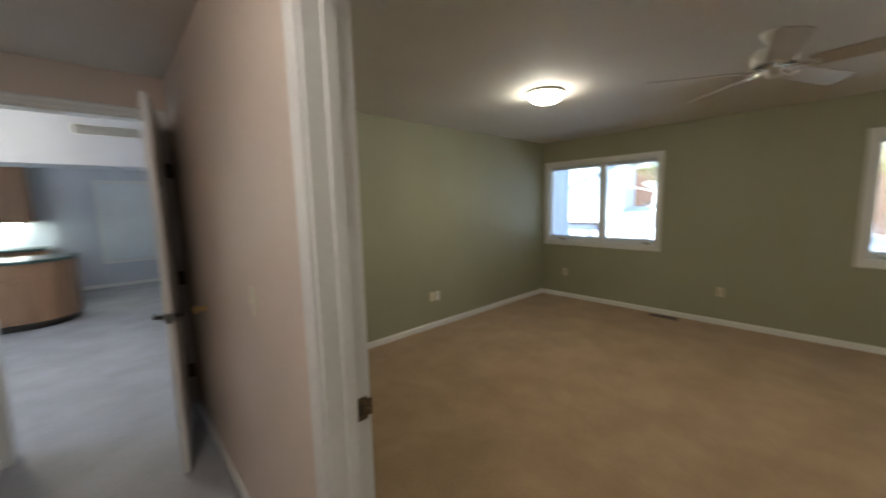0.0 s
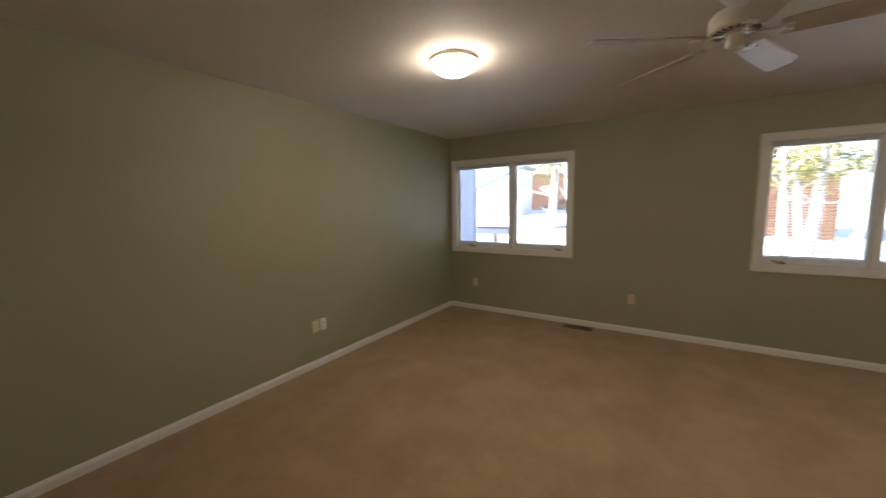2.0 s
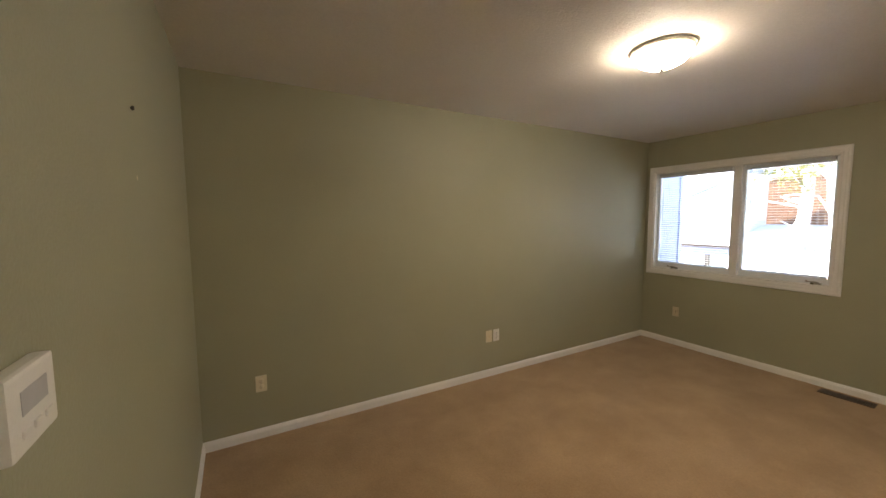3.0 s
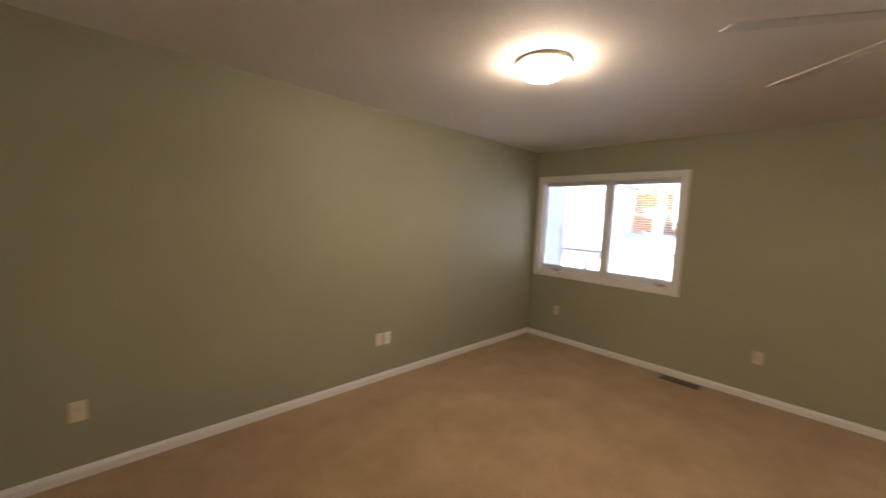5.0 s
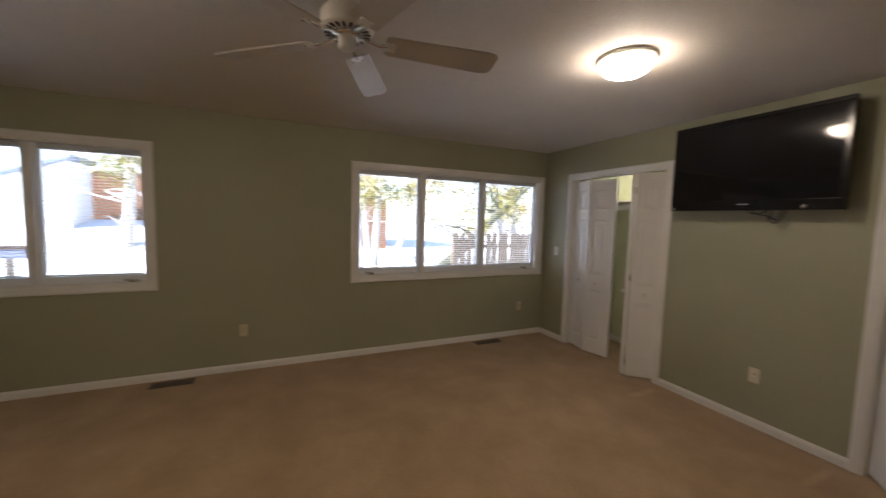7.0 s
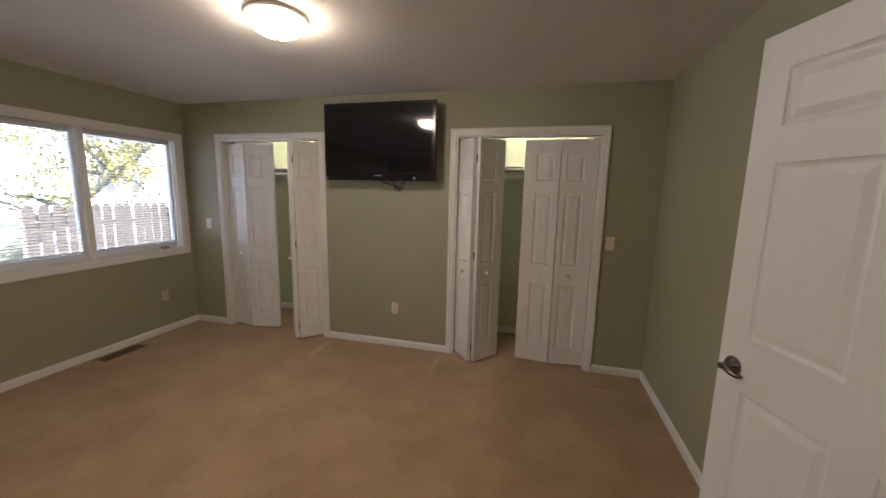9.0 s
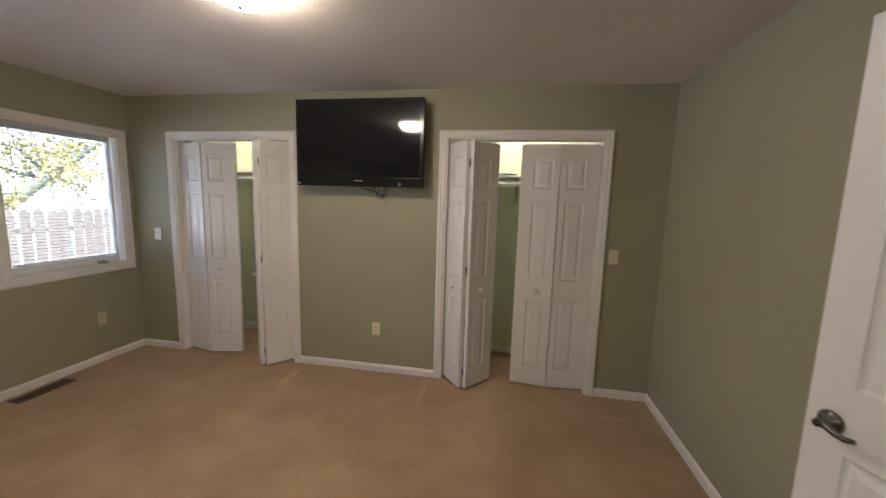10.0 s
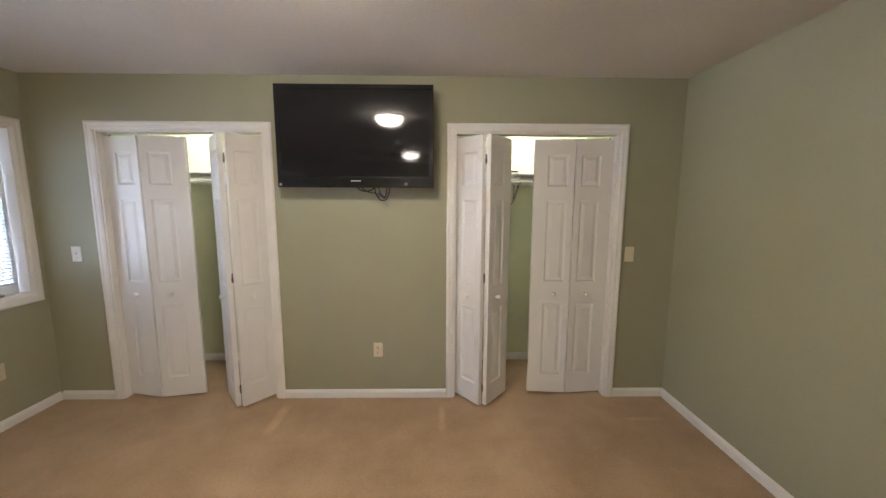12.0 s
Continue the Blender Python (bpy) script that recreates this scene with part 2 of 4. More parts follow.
# ---- mesh helpers ----
class Build:
    """Collects boxes, turned and swept shapes into one mesh."""

    def __init__(self):
        self.bm = bmesh.new()
        self.mats = []

    def slot(self, mat):
        if mat not in self.mats:
            self.mats.append(mat)
        return self.mats.index(mat)

    def paint(self, faces, mat, smooth=False):
        i = self.slot(mat)
        for f in faces:
            f.material_index = i
            f.smooth = smooth
        return self

    def box(self, lo, hi, mat, bevel=0.0, turn=None):
        vs = [self.bm.verts.new((x, y, z)) for x in (lo[0], hi[0]) for y in (lo[1], hi[1]) for z in (lo[2], hi[2])]
        q = ((0, 1, 3, 2), (4, 6, 7, 5), (0, 4, 5, 1), (2, 3, 7, 6), (0, 2, 6, 4), (1, 5, 7, 3))
        fs = [self.bm.faces.new([vs[i] for i in f]) for f in q]
        self.paint(fs, mat)
        if bevel:
            es = list({e for f in fs for e in f.edges})
            r = bmesh.ops.bevel(self.bm, geom=es, offset=bevel, segments=2, profile=0.6, affect="EDGES")
            self.paint(r["faces"], mat)
            vs = list({v for f in fs if f.is_valid for v in f.verts} | {v for f in r["faces"] for v in f.verts})
        if turn:
            bmesh.ops.transform(self.bm, matrix=turn, verts=vs)
        return self

    def poly(self, points, depth, mat, turn=None, bevel=0.0):
        """A flat outline in x, z pushed along y by depth."""
        a = [self.bm.verts.new((x, 0, z)) for x, z in points]
        b = [self.bm.verts.new((x, depth, z)) for x, z in points]
        n = len(points)
        fs = [self.bm.faces.new(a), self.bm.faces.new(b[::-1])]
        fs += [self.bm.faces.new((a[i], b[i], b[(i + 1) % n], a[(i + 1) % n])) for i in range(n)]
        self.paint(fs, mat)
        vs = a + b
        if bevel:
            r = bmesh.ops.bevel(self.bm, geom=list(fs[0].edges) + list(fs[1].edges), offset=bevel, segments=1, affect="EDGES")
            self.paint(r["faces"], mat)
            vs = list({v for f in fs if f.is_valid for v in f.verts} | {v for f in r["faces"] for v in f.verts})
        if turn:
            bmesh.ops.transform(self.bm, matrix=turn, verts=vs)
        return self

    def lathe(self, profile, mat, turn=None, seg=28):
        """Turns (radius, z) round z."""
        rings = []
        for r, z in profile:
            if r < 1e-5:
                rings.append([self.bm.verts.new((0, 0, z))])
            else:
                rings.append([self.bm.verts.new((r * math.cos(2 * math.pi * k / seg), r * math.sin(2 * math.pi * k / seg), z)) for k in range(seg)])
        fs = []
        for a, b in zip(rings, rings[1:]):
            for k in range(seg):
                p = [a[k % len(a)], a[(k + 1) % len(a)], b[(k + 1) % len(b)], b[k % len(b)]]
                p = list(dict.fromkeys(p))
                if len(p) > 2:
                    fs.append(self.bm.faces.new(p))
        self.paint(fs, mat, True)
        if turn:
            bmesh.ops.transform(self.bm, matrix=turn, verts=[v for r in rings for v in r])
        return self

    def tube(self, pts, radii, mat, seg=8, caps=True):
        pts = [Vector(p) for p in pts]
        rings = []
        for i, p in enumerate(pts):
            d = (pts[min(i + 1, len(pts) - 1)] - pts[max(i - 1, 0)]).normalized()
            u = d.cross(Vector((0, 0, 1)) if abs(d.z) < 0.9 else Vector((1, 0, 0))).normalized()
            w = d.cross(u)
            r = radii if isinstance(radii, float) else radii[i]
            rings.append([self.bm.verts.new(p + r * (math.cos(2 * math.pi * k / seg) * u + math.sin(2 * math.pi * k / seg) * w)) for k in range(seg)])
        fs = [self.bm.faces.new((a[k], a[(k + 1) % seg], b[(k + 1) % seg], b[k])) for a, b in zip(rings, rings[1:]) for k in range(seg)]
        self.paint(fs, mat, True)
        if caps:
            self.paint([self.bm.faces.new(rings[0][::-1]), self.bm.faces.new(rings[-1])], mat)
        return self

    def sweep(self, profile, path, mat):
        """A flat profile (out, up) moved along 2D corner-mitred path given as list of (point, out, up) frames."""
        rings = [[self.bm.verts.new(Vector(p) + o * Vector(out) + u * Vector(up)) for o, u in profile] for p, out, up in path]
        n = len(profile)
        fs = [self.bm.faces.new((a[k], a[(k + 1) % n], b[(k + 1) % n], b[k])) for a, b in zip(rings, rings[1:]) for k in range(n)]
        fs += [self.bm.faces.new(rings[0][::-1]), self.bm.faces.new(rings[-1])]
        self.paint(fs, mat)
        return self

    def done(self, name, parent=None, at=None, fix=True):
        if fix:
            bmesh.ops.recalc_face_normals(self.bm, faces=self.bm.faces)
        me = bpy.data.meshes.new(name)
        self.bm.to_mesh(me)
        self.bm.free()
        for m in self.mats:
            me.materials.append(m)
        ob = new(name, me)
        if parent:
            ob.parent = parent
        if at is not None:
            ob.matrix_basis = at
        return ob


def thing(name, m, label, category, group="", kind=""):
    ob = new(name)
    ob.empty_display_size = 0.1
    ob.matrix_basis = m
    return tagged(ob, label, category, group, kind)


def structure(ob, label, category):
    return tagged(ob, label, category, kind="structure")


def part(b, name, parent, at=None, label=""):
    return tagged(b.done(name, parent, at), label)


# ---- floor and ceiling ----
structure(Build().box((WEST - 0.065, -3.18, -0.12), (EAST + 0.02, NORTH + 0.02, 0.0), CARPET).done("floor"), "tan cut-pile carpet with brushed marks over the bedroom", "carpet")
structure(Build().box((-2.6, -1.6, -0.12), (WEST - 0.0655, 3.80, -0.004), VINYLFLOOR).box((-4.0, 3.80, -0.12), (2.6, 10.6, -0.004), VINYLFLOOR).done("floor_hall"), "pale grey floor of hall and kitchen", "floor")
structure(Build().box((WEST - 0.065, -3.18, HIGH), (EAST + 0.14, NORTH + 0.14, HIGH + 0.15), CEIL).done("ceiling"), "off-white lightly textured bedroom ceiling", "ceiling")
structure(Build().box((-2.6, -1.6, HIGH), (WEST - 0.066, 3.80, HIGH + 0.15), CEIL).box((-4.0, 3.80, 2.80), (2.6, 10.6, 2.95), CEIL).done("ceiling_hall"), "off-white ceiling over hall and kitchen", "ceiling")


# ---- walls ----
def wall(name, axis, face, back, lo, hi, holes, mat, label, back_mat=None, top=HIGH):
    """A wall whose faces lie at face and back on one axis, from lo to hi along the other, with holes (a, b, z0, z1)."""
    b = Build()

    def put(a0, a1, z0, z1):
        if a1 - a0 < 1e-4 or z1 - z0 < 1e-4:
            return
        p = ((face, a0, z0), (back, a1, z1)) if axis == "x" else ((a0, face, z0), (a1, back, z1))
        lo3 = tuple(min(u, v) for u, v in zip(*p))
        hi3 = tuple(max(u, v) for u, v in zip(*p))
        b.box(lo3, hi3, mat)

    edge = lo
    for a0, a1, z0, z1 in sorted(holes):
        put(edge, a0, 0, top)
        put(a0, a1, 0, z0)
        put(a0, a1, z1, top)
        edge = a1
    put(edge, hi, 0, top)
    if back_mat:
        k = b.slot(back_mat)
        i = 0 if axis == "x" else 1
        for f in b.bm.faces:
            if all(abs(v.co[i] - back) < 1e-5 for v in f.verts):
                f.material_index = k
    return structure(b.done(name), label, "wall")


wall("wall_north", "y", NORTH, NORTH + 0.12, HALL_E, EAST + 0.14, [], SAGE, "sage green painted bedroom wall")
wall("wall_east", "x", EAST, EAST + 0.14, -3.17, NORTH, [(y0, y1, z0, z1) for y0, y1, z0, z1 in WINDOWS], SAGE, "sage green painted window wall", SIDING)
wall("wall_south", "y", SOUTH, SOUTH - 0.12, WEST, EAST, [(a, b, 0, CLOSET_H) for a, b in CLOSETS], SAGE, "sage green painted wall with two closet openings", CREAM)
wall("wall_west", "x", WEST, HALL_E, -3.17, NORTH, [(DOOR_S, DOOR_N, 0, DOOR_H)], SAGE, "sage green painted wall with the room doorway", BEIGE)
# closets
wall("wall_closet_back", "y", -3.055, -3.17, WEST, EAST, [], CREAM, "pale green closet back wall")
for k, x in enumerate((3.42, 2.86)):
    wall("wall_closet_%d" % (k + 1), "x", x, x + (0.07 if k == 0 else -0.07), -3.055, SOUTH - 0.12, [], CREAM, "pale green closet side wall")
# hall and kitchen beyond
wall("wall_hall_west", "x", -0.36, -0.48, -1.5, 3.68, [], BEIGE, "beige painted hall wall")
wall("wall_hall_south", "y", -1.5, -1.6, -0.48, HALL_E, [], BEIGE, "beige painted hall end wall")
wall("wall_hall_north", "y", 3.68, 3.80, -0.48, HALL_E, [(-0.30, 0.60, 0, 2.16)], BEIGE, "beige painted wall with doorway to the kitchen")
structure(Build().box((-0.48, 3.801, 2.435), (HALL_E, 3.90, 2.80), GREYW).done("wall_kitchen_over_door"), "pale grey wall above the kitchen doorway", "wall")
wall("wall_kitchen_far", "y", 10.36, 10.5, -4.0, 2.6, [(0.20, 1.15, 0.55, 2.08)], GREYW, "pale grey painted far kitchen wall", top=2.80)
wall("wall_kitchen_east", "x", 2.5, 2.6, 3.80, 10.36, [], GREYW, "pale grey painted kitchen wall", top=2.80)
# hole added out of view so cool daylight reaches the kitchen floor
wall("wall_kitchen_west", "x", -3.9, -4.0, 3.80, 10.36, [(4.6, 7.4, 0.6, 2.1)], GREYW, "pale grey painted kitchen wall with an unseen opening added for daylight", top=2.80)
wall("wall_kitchen_near", "y", 3.80, 3.70, -4.0, -0.481, [], GREYW, "pale grey painted kitchen wall", top=2.80)
wall("wall_kitchen_near_east", "y", 3.81, 3.91, HALL_E, 2.6, [], GREYW, "pale grey painted kitchen wall", top=2.80)
structure(Build().box((-3.9, 6.6, 2.09), (2.5, 7.2, 2.80), GREYW).done("soffit"), "pale grey dropped soffit across the kitchen", "soffit")


# ---- baseboards and casings ----
BASE = [(0, 0), (0.014, 0), (0.014, 0.045), (0.009, 0.058), (0.004, 0.066), (0, 0.068)]


def baseboard(p, q, out, name="baseboard"):
    b = Build()
    b.sweep(BASE, [((*p, 0), (*out, 0), (0, 0, 1)), ((*q, 0), (*out, 0), (0, 0, 1))], WHITE)
    return structure(b.done(name), "white painted baseboard with a rounded top", "baseboard")


CW = 0.062
baseboard((WEST, NORTH), (EAST, NORTH), (0, -1))
baseboard((EAST, NORTH - 0.014), (EAST, SOUTH + 0.014), (-1, 0))
baseboard((EAST - 0.014, SOUTH), (CLOSETS[0][1] + CW, SOUTH), (0, 1))
baseboard((CLOSETS[0][0] - CW, SOUTH), (CLOSETS[1][1] + CW, SOUTH), (0, 1))
baseboard((CLOSETS[1][0] - CW, SOUTH), (WEST + 0.014, SOUTH), (0, 1))
baseboard((WEST, SOUTH), (WEST, DOOR_S - CW), (1, 0))
baseboard((WEST, DOOR_N + CW), (WEST, NORTH - 0.014), (1, 0))
baseboard((HALL_E, DOOR_N + CW), (HALL_E, 3.68), (-1, 0))
baseboard((-0.36, -1.5), (-0.36, 3.68), (1, 0))
baseboard((-4.0, 10.36), (2.5, 10.36), (0, -1))
baseboard((WEST, -3.055), (2.79, -3.055), (0, 1))
baseboard((3.49, -3.055), (EAST, -3.055), (0, 1))

CASE = [(0, 0), (0.011, 0.0), (0.011, 0.004), (0.0155, 0.012), (0.0155, 0.034), (0.019, 0.040), (0.019, 0.052), (0.012, 0.0615), (0, 0.062)]


def casing(name, along, a0, a1, z0, z1, face, out, sill=False, mat=None):
    """Moulded casing round an opening on a wall; along is the axis the wall runs on."""
    mat = mat or WHITE

    def at(a, z):
        return (a, face, z) if along == "x" else (face, a, z)

    def vec(a, z):
        return (a, 0, z) if along == "x" else (0, a, z)

    o = vec(0, 0)
    o = (0, out, 0) if along == "x" else (out, 0, 0)
    b = Build()
    ring = [(at(a0, z0), o, vec(-1, -1 if sill else 0)), (at(a0, z1), o, vec(-1, 1)), (at(a1, z1), o, vec(1, 1)), (at(a1, z0), o, vec(1, -1 if sill else 0))]
    if sill:
        ring.append(ring[0])
    b.sweep(CASE, ring, mat)
    return b.done(name)


def jambs(b, along, a0, a1, z1, y0, y1, t=0.018, mat=None):
    """Lining boards inside an opening."""
    mat = mat or WHITE

    def bx(p, q):
        lo = (p[0], y0, p[1]) if along == "x" else (y0, p[0], p[1])
        hi = (q[0], y1, q[1]) if along == "x" else (y1, q[0], q[1])
        b.box(lo, hi, mat)

    bx((a0, 0), (a0 + t, z1))
    bx((a1 - t, 0), (a1, z1))
    bx((a0 + t, z1 - t), (a1 - t, z1))


for a, c in CLOSETS:
    structure(casing("trim", "x", a, c, 0, CLOSET_H, SOUTH, 1), "white moulded casing round a closet opening", "door casing")
    b = Build()
    jambs(b, "x", a - 0.002, c + 0.002, CLOSET_H + 0.002, SOUTH - 0.123, SOUTH + 0.002, 0.014)
    b.box((a + 0.013, SOUTH - 0.075, CLOSET_H - 0.019), (c - 0.013, SOUTH - 0.045, CLOSET_H - 0.0125), CHROME)
    structure(b.done("trim"), "white closet lining boards with a metal door track", "door lining")
structure(casing("trim", "y", DOOR_S, DOOR_N, 0, DOOR_H, WEST, 1), "white moulded casing round the room doorway", "door casing")
structure(casing("trim", "y", DOOR_S, DOOR_N, 0, DOOR_H, HALL_E, -1), "white moulded casing on the hall side", "door casing")
b = Build()
jambs(b, "y", DOOR_S - 0.002, DOOR_N + 0.002, DOOR_H + 0.002, HALL_E - 0.002, WEST + 0.002, 0.016)
b.box((HALL_E + 0.05, DOOR_N - 0.026, 0), (WEST - 0.045, DOOR_N - 0.0135, DOOR_H - 0.02), WHITE, 0.001)
b.box((HALL_E + 0.05, DOOR_S + 0.0135, 0), (WEST - 0.045, DOOR_S + 0.026, DOOR_H - 0.02), WHITE, 0.001)
structure(b.done("trim"), "white door lining with a stop strip", "door lining")
structure(casing("trim", "x", -0.30, 0.60, 0, 2.16, 3.68, -1), "white casing round the kitchen doorway", "door casing")
b = Build()
jambs(b, "x", -0.302, 0.602, 2.162, 3.678, 3.802, 0.016)
structure(b.done("trim"), "white lining of the kitchen doorway", "door lining")

# strike plate in the doorway lining
b = Build()
b.box((WEST - 0.052, DOOR_N - 0.0175, 0.895), (WEST - 0.008, DOOR_N - 0.0125, 0.965), GUNMETAL, 0.001)
b.box((WEST - 0.044, DOOR_N - 0.0182, 0.912), (WEST - 0.022, DOOR_N - 0.0172, 0.948), DARK)
b.box((WEST - 0.010, DOOR_N - 0.019, 0.905), (WEST + 0.006, DOOR_N - 0.0135, 0.955), GUNMETAL, 0.001)
tagged(b.done("strike_plate"), "dark bronze strike plate on the white door lining", "strike plate")


# ---- windows ----
def window(name, y0, y1, z0, z1, splits, cranks, label):
    w = thing(name, Matrix(), label, "window", kind="structure")
    c = casing("casing", "y", y0, y1, z0, z1, EAST, -1, sill=True)
    c.parent = w
    xg = EAST + 0.088
    b = Build()
    for p, q in (((y0 - 0.002, z0 - 0.002), (y0 + 0.014, z1 + 0.002)), ((y1 - 0.014, z0 - 0.002), (y1 + 0.002, z1 + 0.002)),
                 ((y0 + 0.014, z1 - 0.014), (y1 - 0.014, z1 + 0.002)), ((y0 + 0.014, z0 - 0.002), (y1 - 0.014, z0 + 0.016))):
        b.box((EAST - 0.002, p[0], p[1]), (EAST + 0.143, q[0], q[1]), WHITE)
    for i in range(len(splits) - 1):
        m0, m1 = splits[i][1], splits[i + 1][0]
        b.box((EAST + 0.02, m0 + 0.026, z0 + 0.016), (EAST + 0.13, m1 - 0.026, z1 - 0.014), WHITE, 0.003)
    part(b, "frame", w)
    for a, c in splits:
        s = Build()
        lo, hi = z0 + 0.016, z1 - 0.014
        a0, c0 = max(a - 0.026, y0 + 0.014), min(c + 0.026, y1 - 0.014)
        b0, t0 = lo + 0.062, hi - 0.05
        s.box((xg - 0.03, a0, lo), (xg + 0.02, a, hi), VINYL, 0.003)
        s.box((xg - 0.03, c, lo), (xg + 0.02, c0, hi), VINYL, 0.003)
        s.box((xg - 0.03, a, lo), (xg + 0.02, c, b0), VINYL, 0.003)
        s.box((xg - 0.03, a, t0), (xg + 0.02, c, hi), VINYL, 0.003)
        part(s, "sash", w)
        g = Build().box((xg - 0.004, a - 0.004, b0 - 0.004), (xg + 0.002, c + 0.004, t0 + 0.004), GLASS)
        g = part(g, "pane", w)
        g.visible_shadow = False
    for y in cranks:
        k = Build()
        k.box((EAST + 0.018, y - 0.035, z0 + 0.016), (EAST + 0.05, y + 0.035, z0 + 0.034), NICKEL, 0.004)
        k.tube([(EAST + 0.022, y - 0.02, z0 + 0.034), (EAST + 0.012, y + 0.01, z0 + 0.044), (EAST + 0.012, y + 0.055, z0 + 0.040)], [0.007, 0.006, 0.005], NICKEL)
        k.lathe([(0.0, -0.012), (0.007, -0.009), (0.008, 0.0), (0.006, 0.01), (0, 0.012)], NICKEL, pose(EAST + 0.012, y + 0.06, z0 + 0.044), 10)
        part(k, "crank_handle", w, label="nickel crank handle")
    return w


PANES1 = [(2.035, 2.678), (2.795, 3.545)]
PANES2 = [(-2.195, -1.448), (-1.345, -0.63), (-0.525, 0.14)]
window("window_1", *WINDOWS[0], PANES1, (3.33, 2.10), "white two-light casement window with crank handles")
window("window_2", *WINDOWS[1], PANES2, (0.02, -2.06), "white three-light casement window with crank handles")


def blind(y0, y1, z0, z1):
    x = EAST + 0.046
    t = thing("window_blind", pose(x, (y0 + y1) / 2, z1), "white aluminium mini blind lowered with open slats", "blind", "window blinds")
    h = (y1 - y0) / 2
    part(Build().box((-0.0125, -h, -0.024), (0.0125, h, 0.0), SLAT, 0.002), "headrail", t)
    s = Build()
    z = -0.036
    tilt = radians(5)
    while z > z0 - z1 + 0.025:
        jit = tilt + random.uniform(-0.03, 0.03)
        cx, sx = 0.0125 * math.cos(jit), 0.0125 * math.sin(jit)
        top = [s.bm.verts.new(p) for p in ((-cx, -h, z - sx), (-cx, h, z - sx), (0, h, z + 0.0018), (0, -h, z + 0.0018), (cx, h, z + sx), (cx, -h, z + sx))]
        low = [s.bm.verts.new(v.co - Vector((0, 0, 0.0007))) for v in top]
        f = [s.bm.faces.new(q) for q in ((top[0], top[1], top[2], top[3]), (top[3], top[2], top[4], top[5]), (low[3], low[2], low[1], low[0]), (low[5], low[4], low[2], low[3]))]
        f += [s.bm.faces.new(q) for q in ((top[1], top[0], low[0], low[1]), (top[5], top[4], low[4], low[5]))]
        s.paint(f, SLAT)
        z -= 0.0255
    tagged(part(s, "slats", t), kind="stuff")
    part(Build().box((-0.011, -h, z0 - z1), (0.011, h, z0 - z1 + 0.012), SLAT, 0.002), "bottom_rail", t)
    c = Build()
    for y in (-h * 0.72, h * 0.72):
        c.tube([(0.0135, y, -0.02), (0.0135, y, z0 - z1 + 0.005)], 0.0008, SLAT, 5)
        c.tube([(-0.0135, y, -0.02), (-0.0135, y, z0 - z1 + 0.005)], 0.0008, SLAT, 5)
    tagged(part(c, "cords", t), kind="stuff")
    part(Build().tube([(-0.018, h - 0.05, -0.02), (-0.02, h - 0.05, -0.55)], 0.003, SLAT, 6), "wand", t)
    return t


for a, c in PANES1:
    blind(a + 0.004, c - 0.004, WINDOWS[0][2] + 0.085, WINDOWS[0][3] - 0.02)
for a, c in PANES2:
    blind(a + 0.004, c - 0.004, WINDOWS[1][2] + 0.085, WINDOWS[1][3] - 0.02)


# ---- moulded panel doors ----
def panel_leaf(b, w, h, t, cols, rows, mat, margin=0.05, mid=0.05, far=None):
    """A moulded leaf from (0, 0, 0) to (w, t, h): raised panels on both faces."""
    far = margin if far is None else far
    cw = (w - margin - far - (cols - 1) * mid) / cols
    cells = [(margin + i * (cw + mid), margin + i * (cw + mid) + cw, z0, z1) for i in range(cols) for z0, z1 in rows]
    xs = sorted({0.0, w} | {v for c in cells for v in c[:2]})
    zs = sorted({0.0, h} | {v for c in cells for v in c[2:]})
    faces = []
    for y, s in ((0.0, 1), (t, -1)):
        for x0, x1 in zip(xs, xs[1:]):
            for z0, z1 in zip(zs, zs[1:]):
                if any(abs(c[0] - x0) < 1e-6 and c[2] - 1e-6 <= z0 < c[3] - 1e-6 for c in cells):
                    continue
                faces.append(b.bm.faces.new([b.bm.verts.new(p) for p in ((x0, y, z0), (x1, y, z0), (x1, y, z1), (x0, y, z1))]))
        for x0, x1, z0, z1 in cells:
            steps = ((0, 0), (0.004, 0.005), (0.012, 0.0085), (0.018, 0.0085), (0.042, 0.0015))
            loops = []
            for inset, dep in steps:
                loops.append([b.bm.verts.new(p) for p in ((x0 + inset, y + s * dep, z0 + inset), (x1 - inset, y + s * dep, z0 + inset), (x1 - inset, y + s * dep, z1 - inset), (x0 + inset, y + s * dep, z1 - inset))])
            for p, q in zip(loops, loops[1:]):
                faces += [b.bm.faces.new((p[k], p[(k + 1) % 4], q[(k + 1) % 4], q[k])) for k in range(4)]
            faces.append(b.bm.faces.new(loops[-1]))
    for p in (((0, 0, 0), (0, t, 0), (0, t, h), (0, 0, h)), ((w, 0, 0), (w, t, 0), (w, t, h), (w, 0, h)), ((0, 0, 0), (w, 0, 0), (w, t, 0), (0, t, 0)), ((0, 0, h), (w, 0, h), (w, t, h), (0, t, h))):
        faces.append(b.bm.faces.new([b.bm.verts.new(v) for v in p]))
    b.paint(faces, mat)
    bmesh.ops.remove_doubles(b.bm, verts=b.bm.verts, dist=1e-5)
    return b


BI_ROWS = ((0.156, 0.74), (0.918, 1.546), (1.65, 1.885))
LEAF_W, LEAF_H, LEAF_T = 0.298, 1.998, 0.034


def knob(b, m, mat):
    b.lathe([(0.0, 0.0), (0.011, 0.0), (0.009, 0.012), (0.0165, 0.022), (0.0175, 0.03), (0.012, 0.037), (0.0, 0.039)], mat, m, 16)


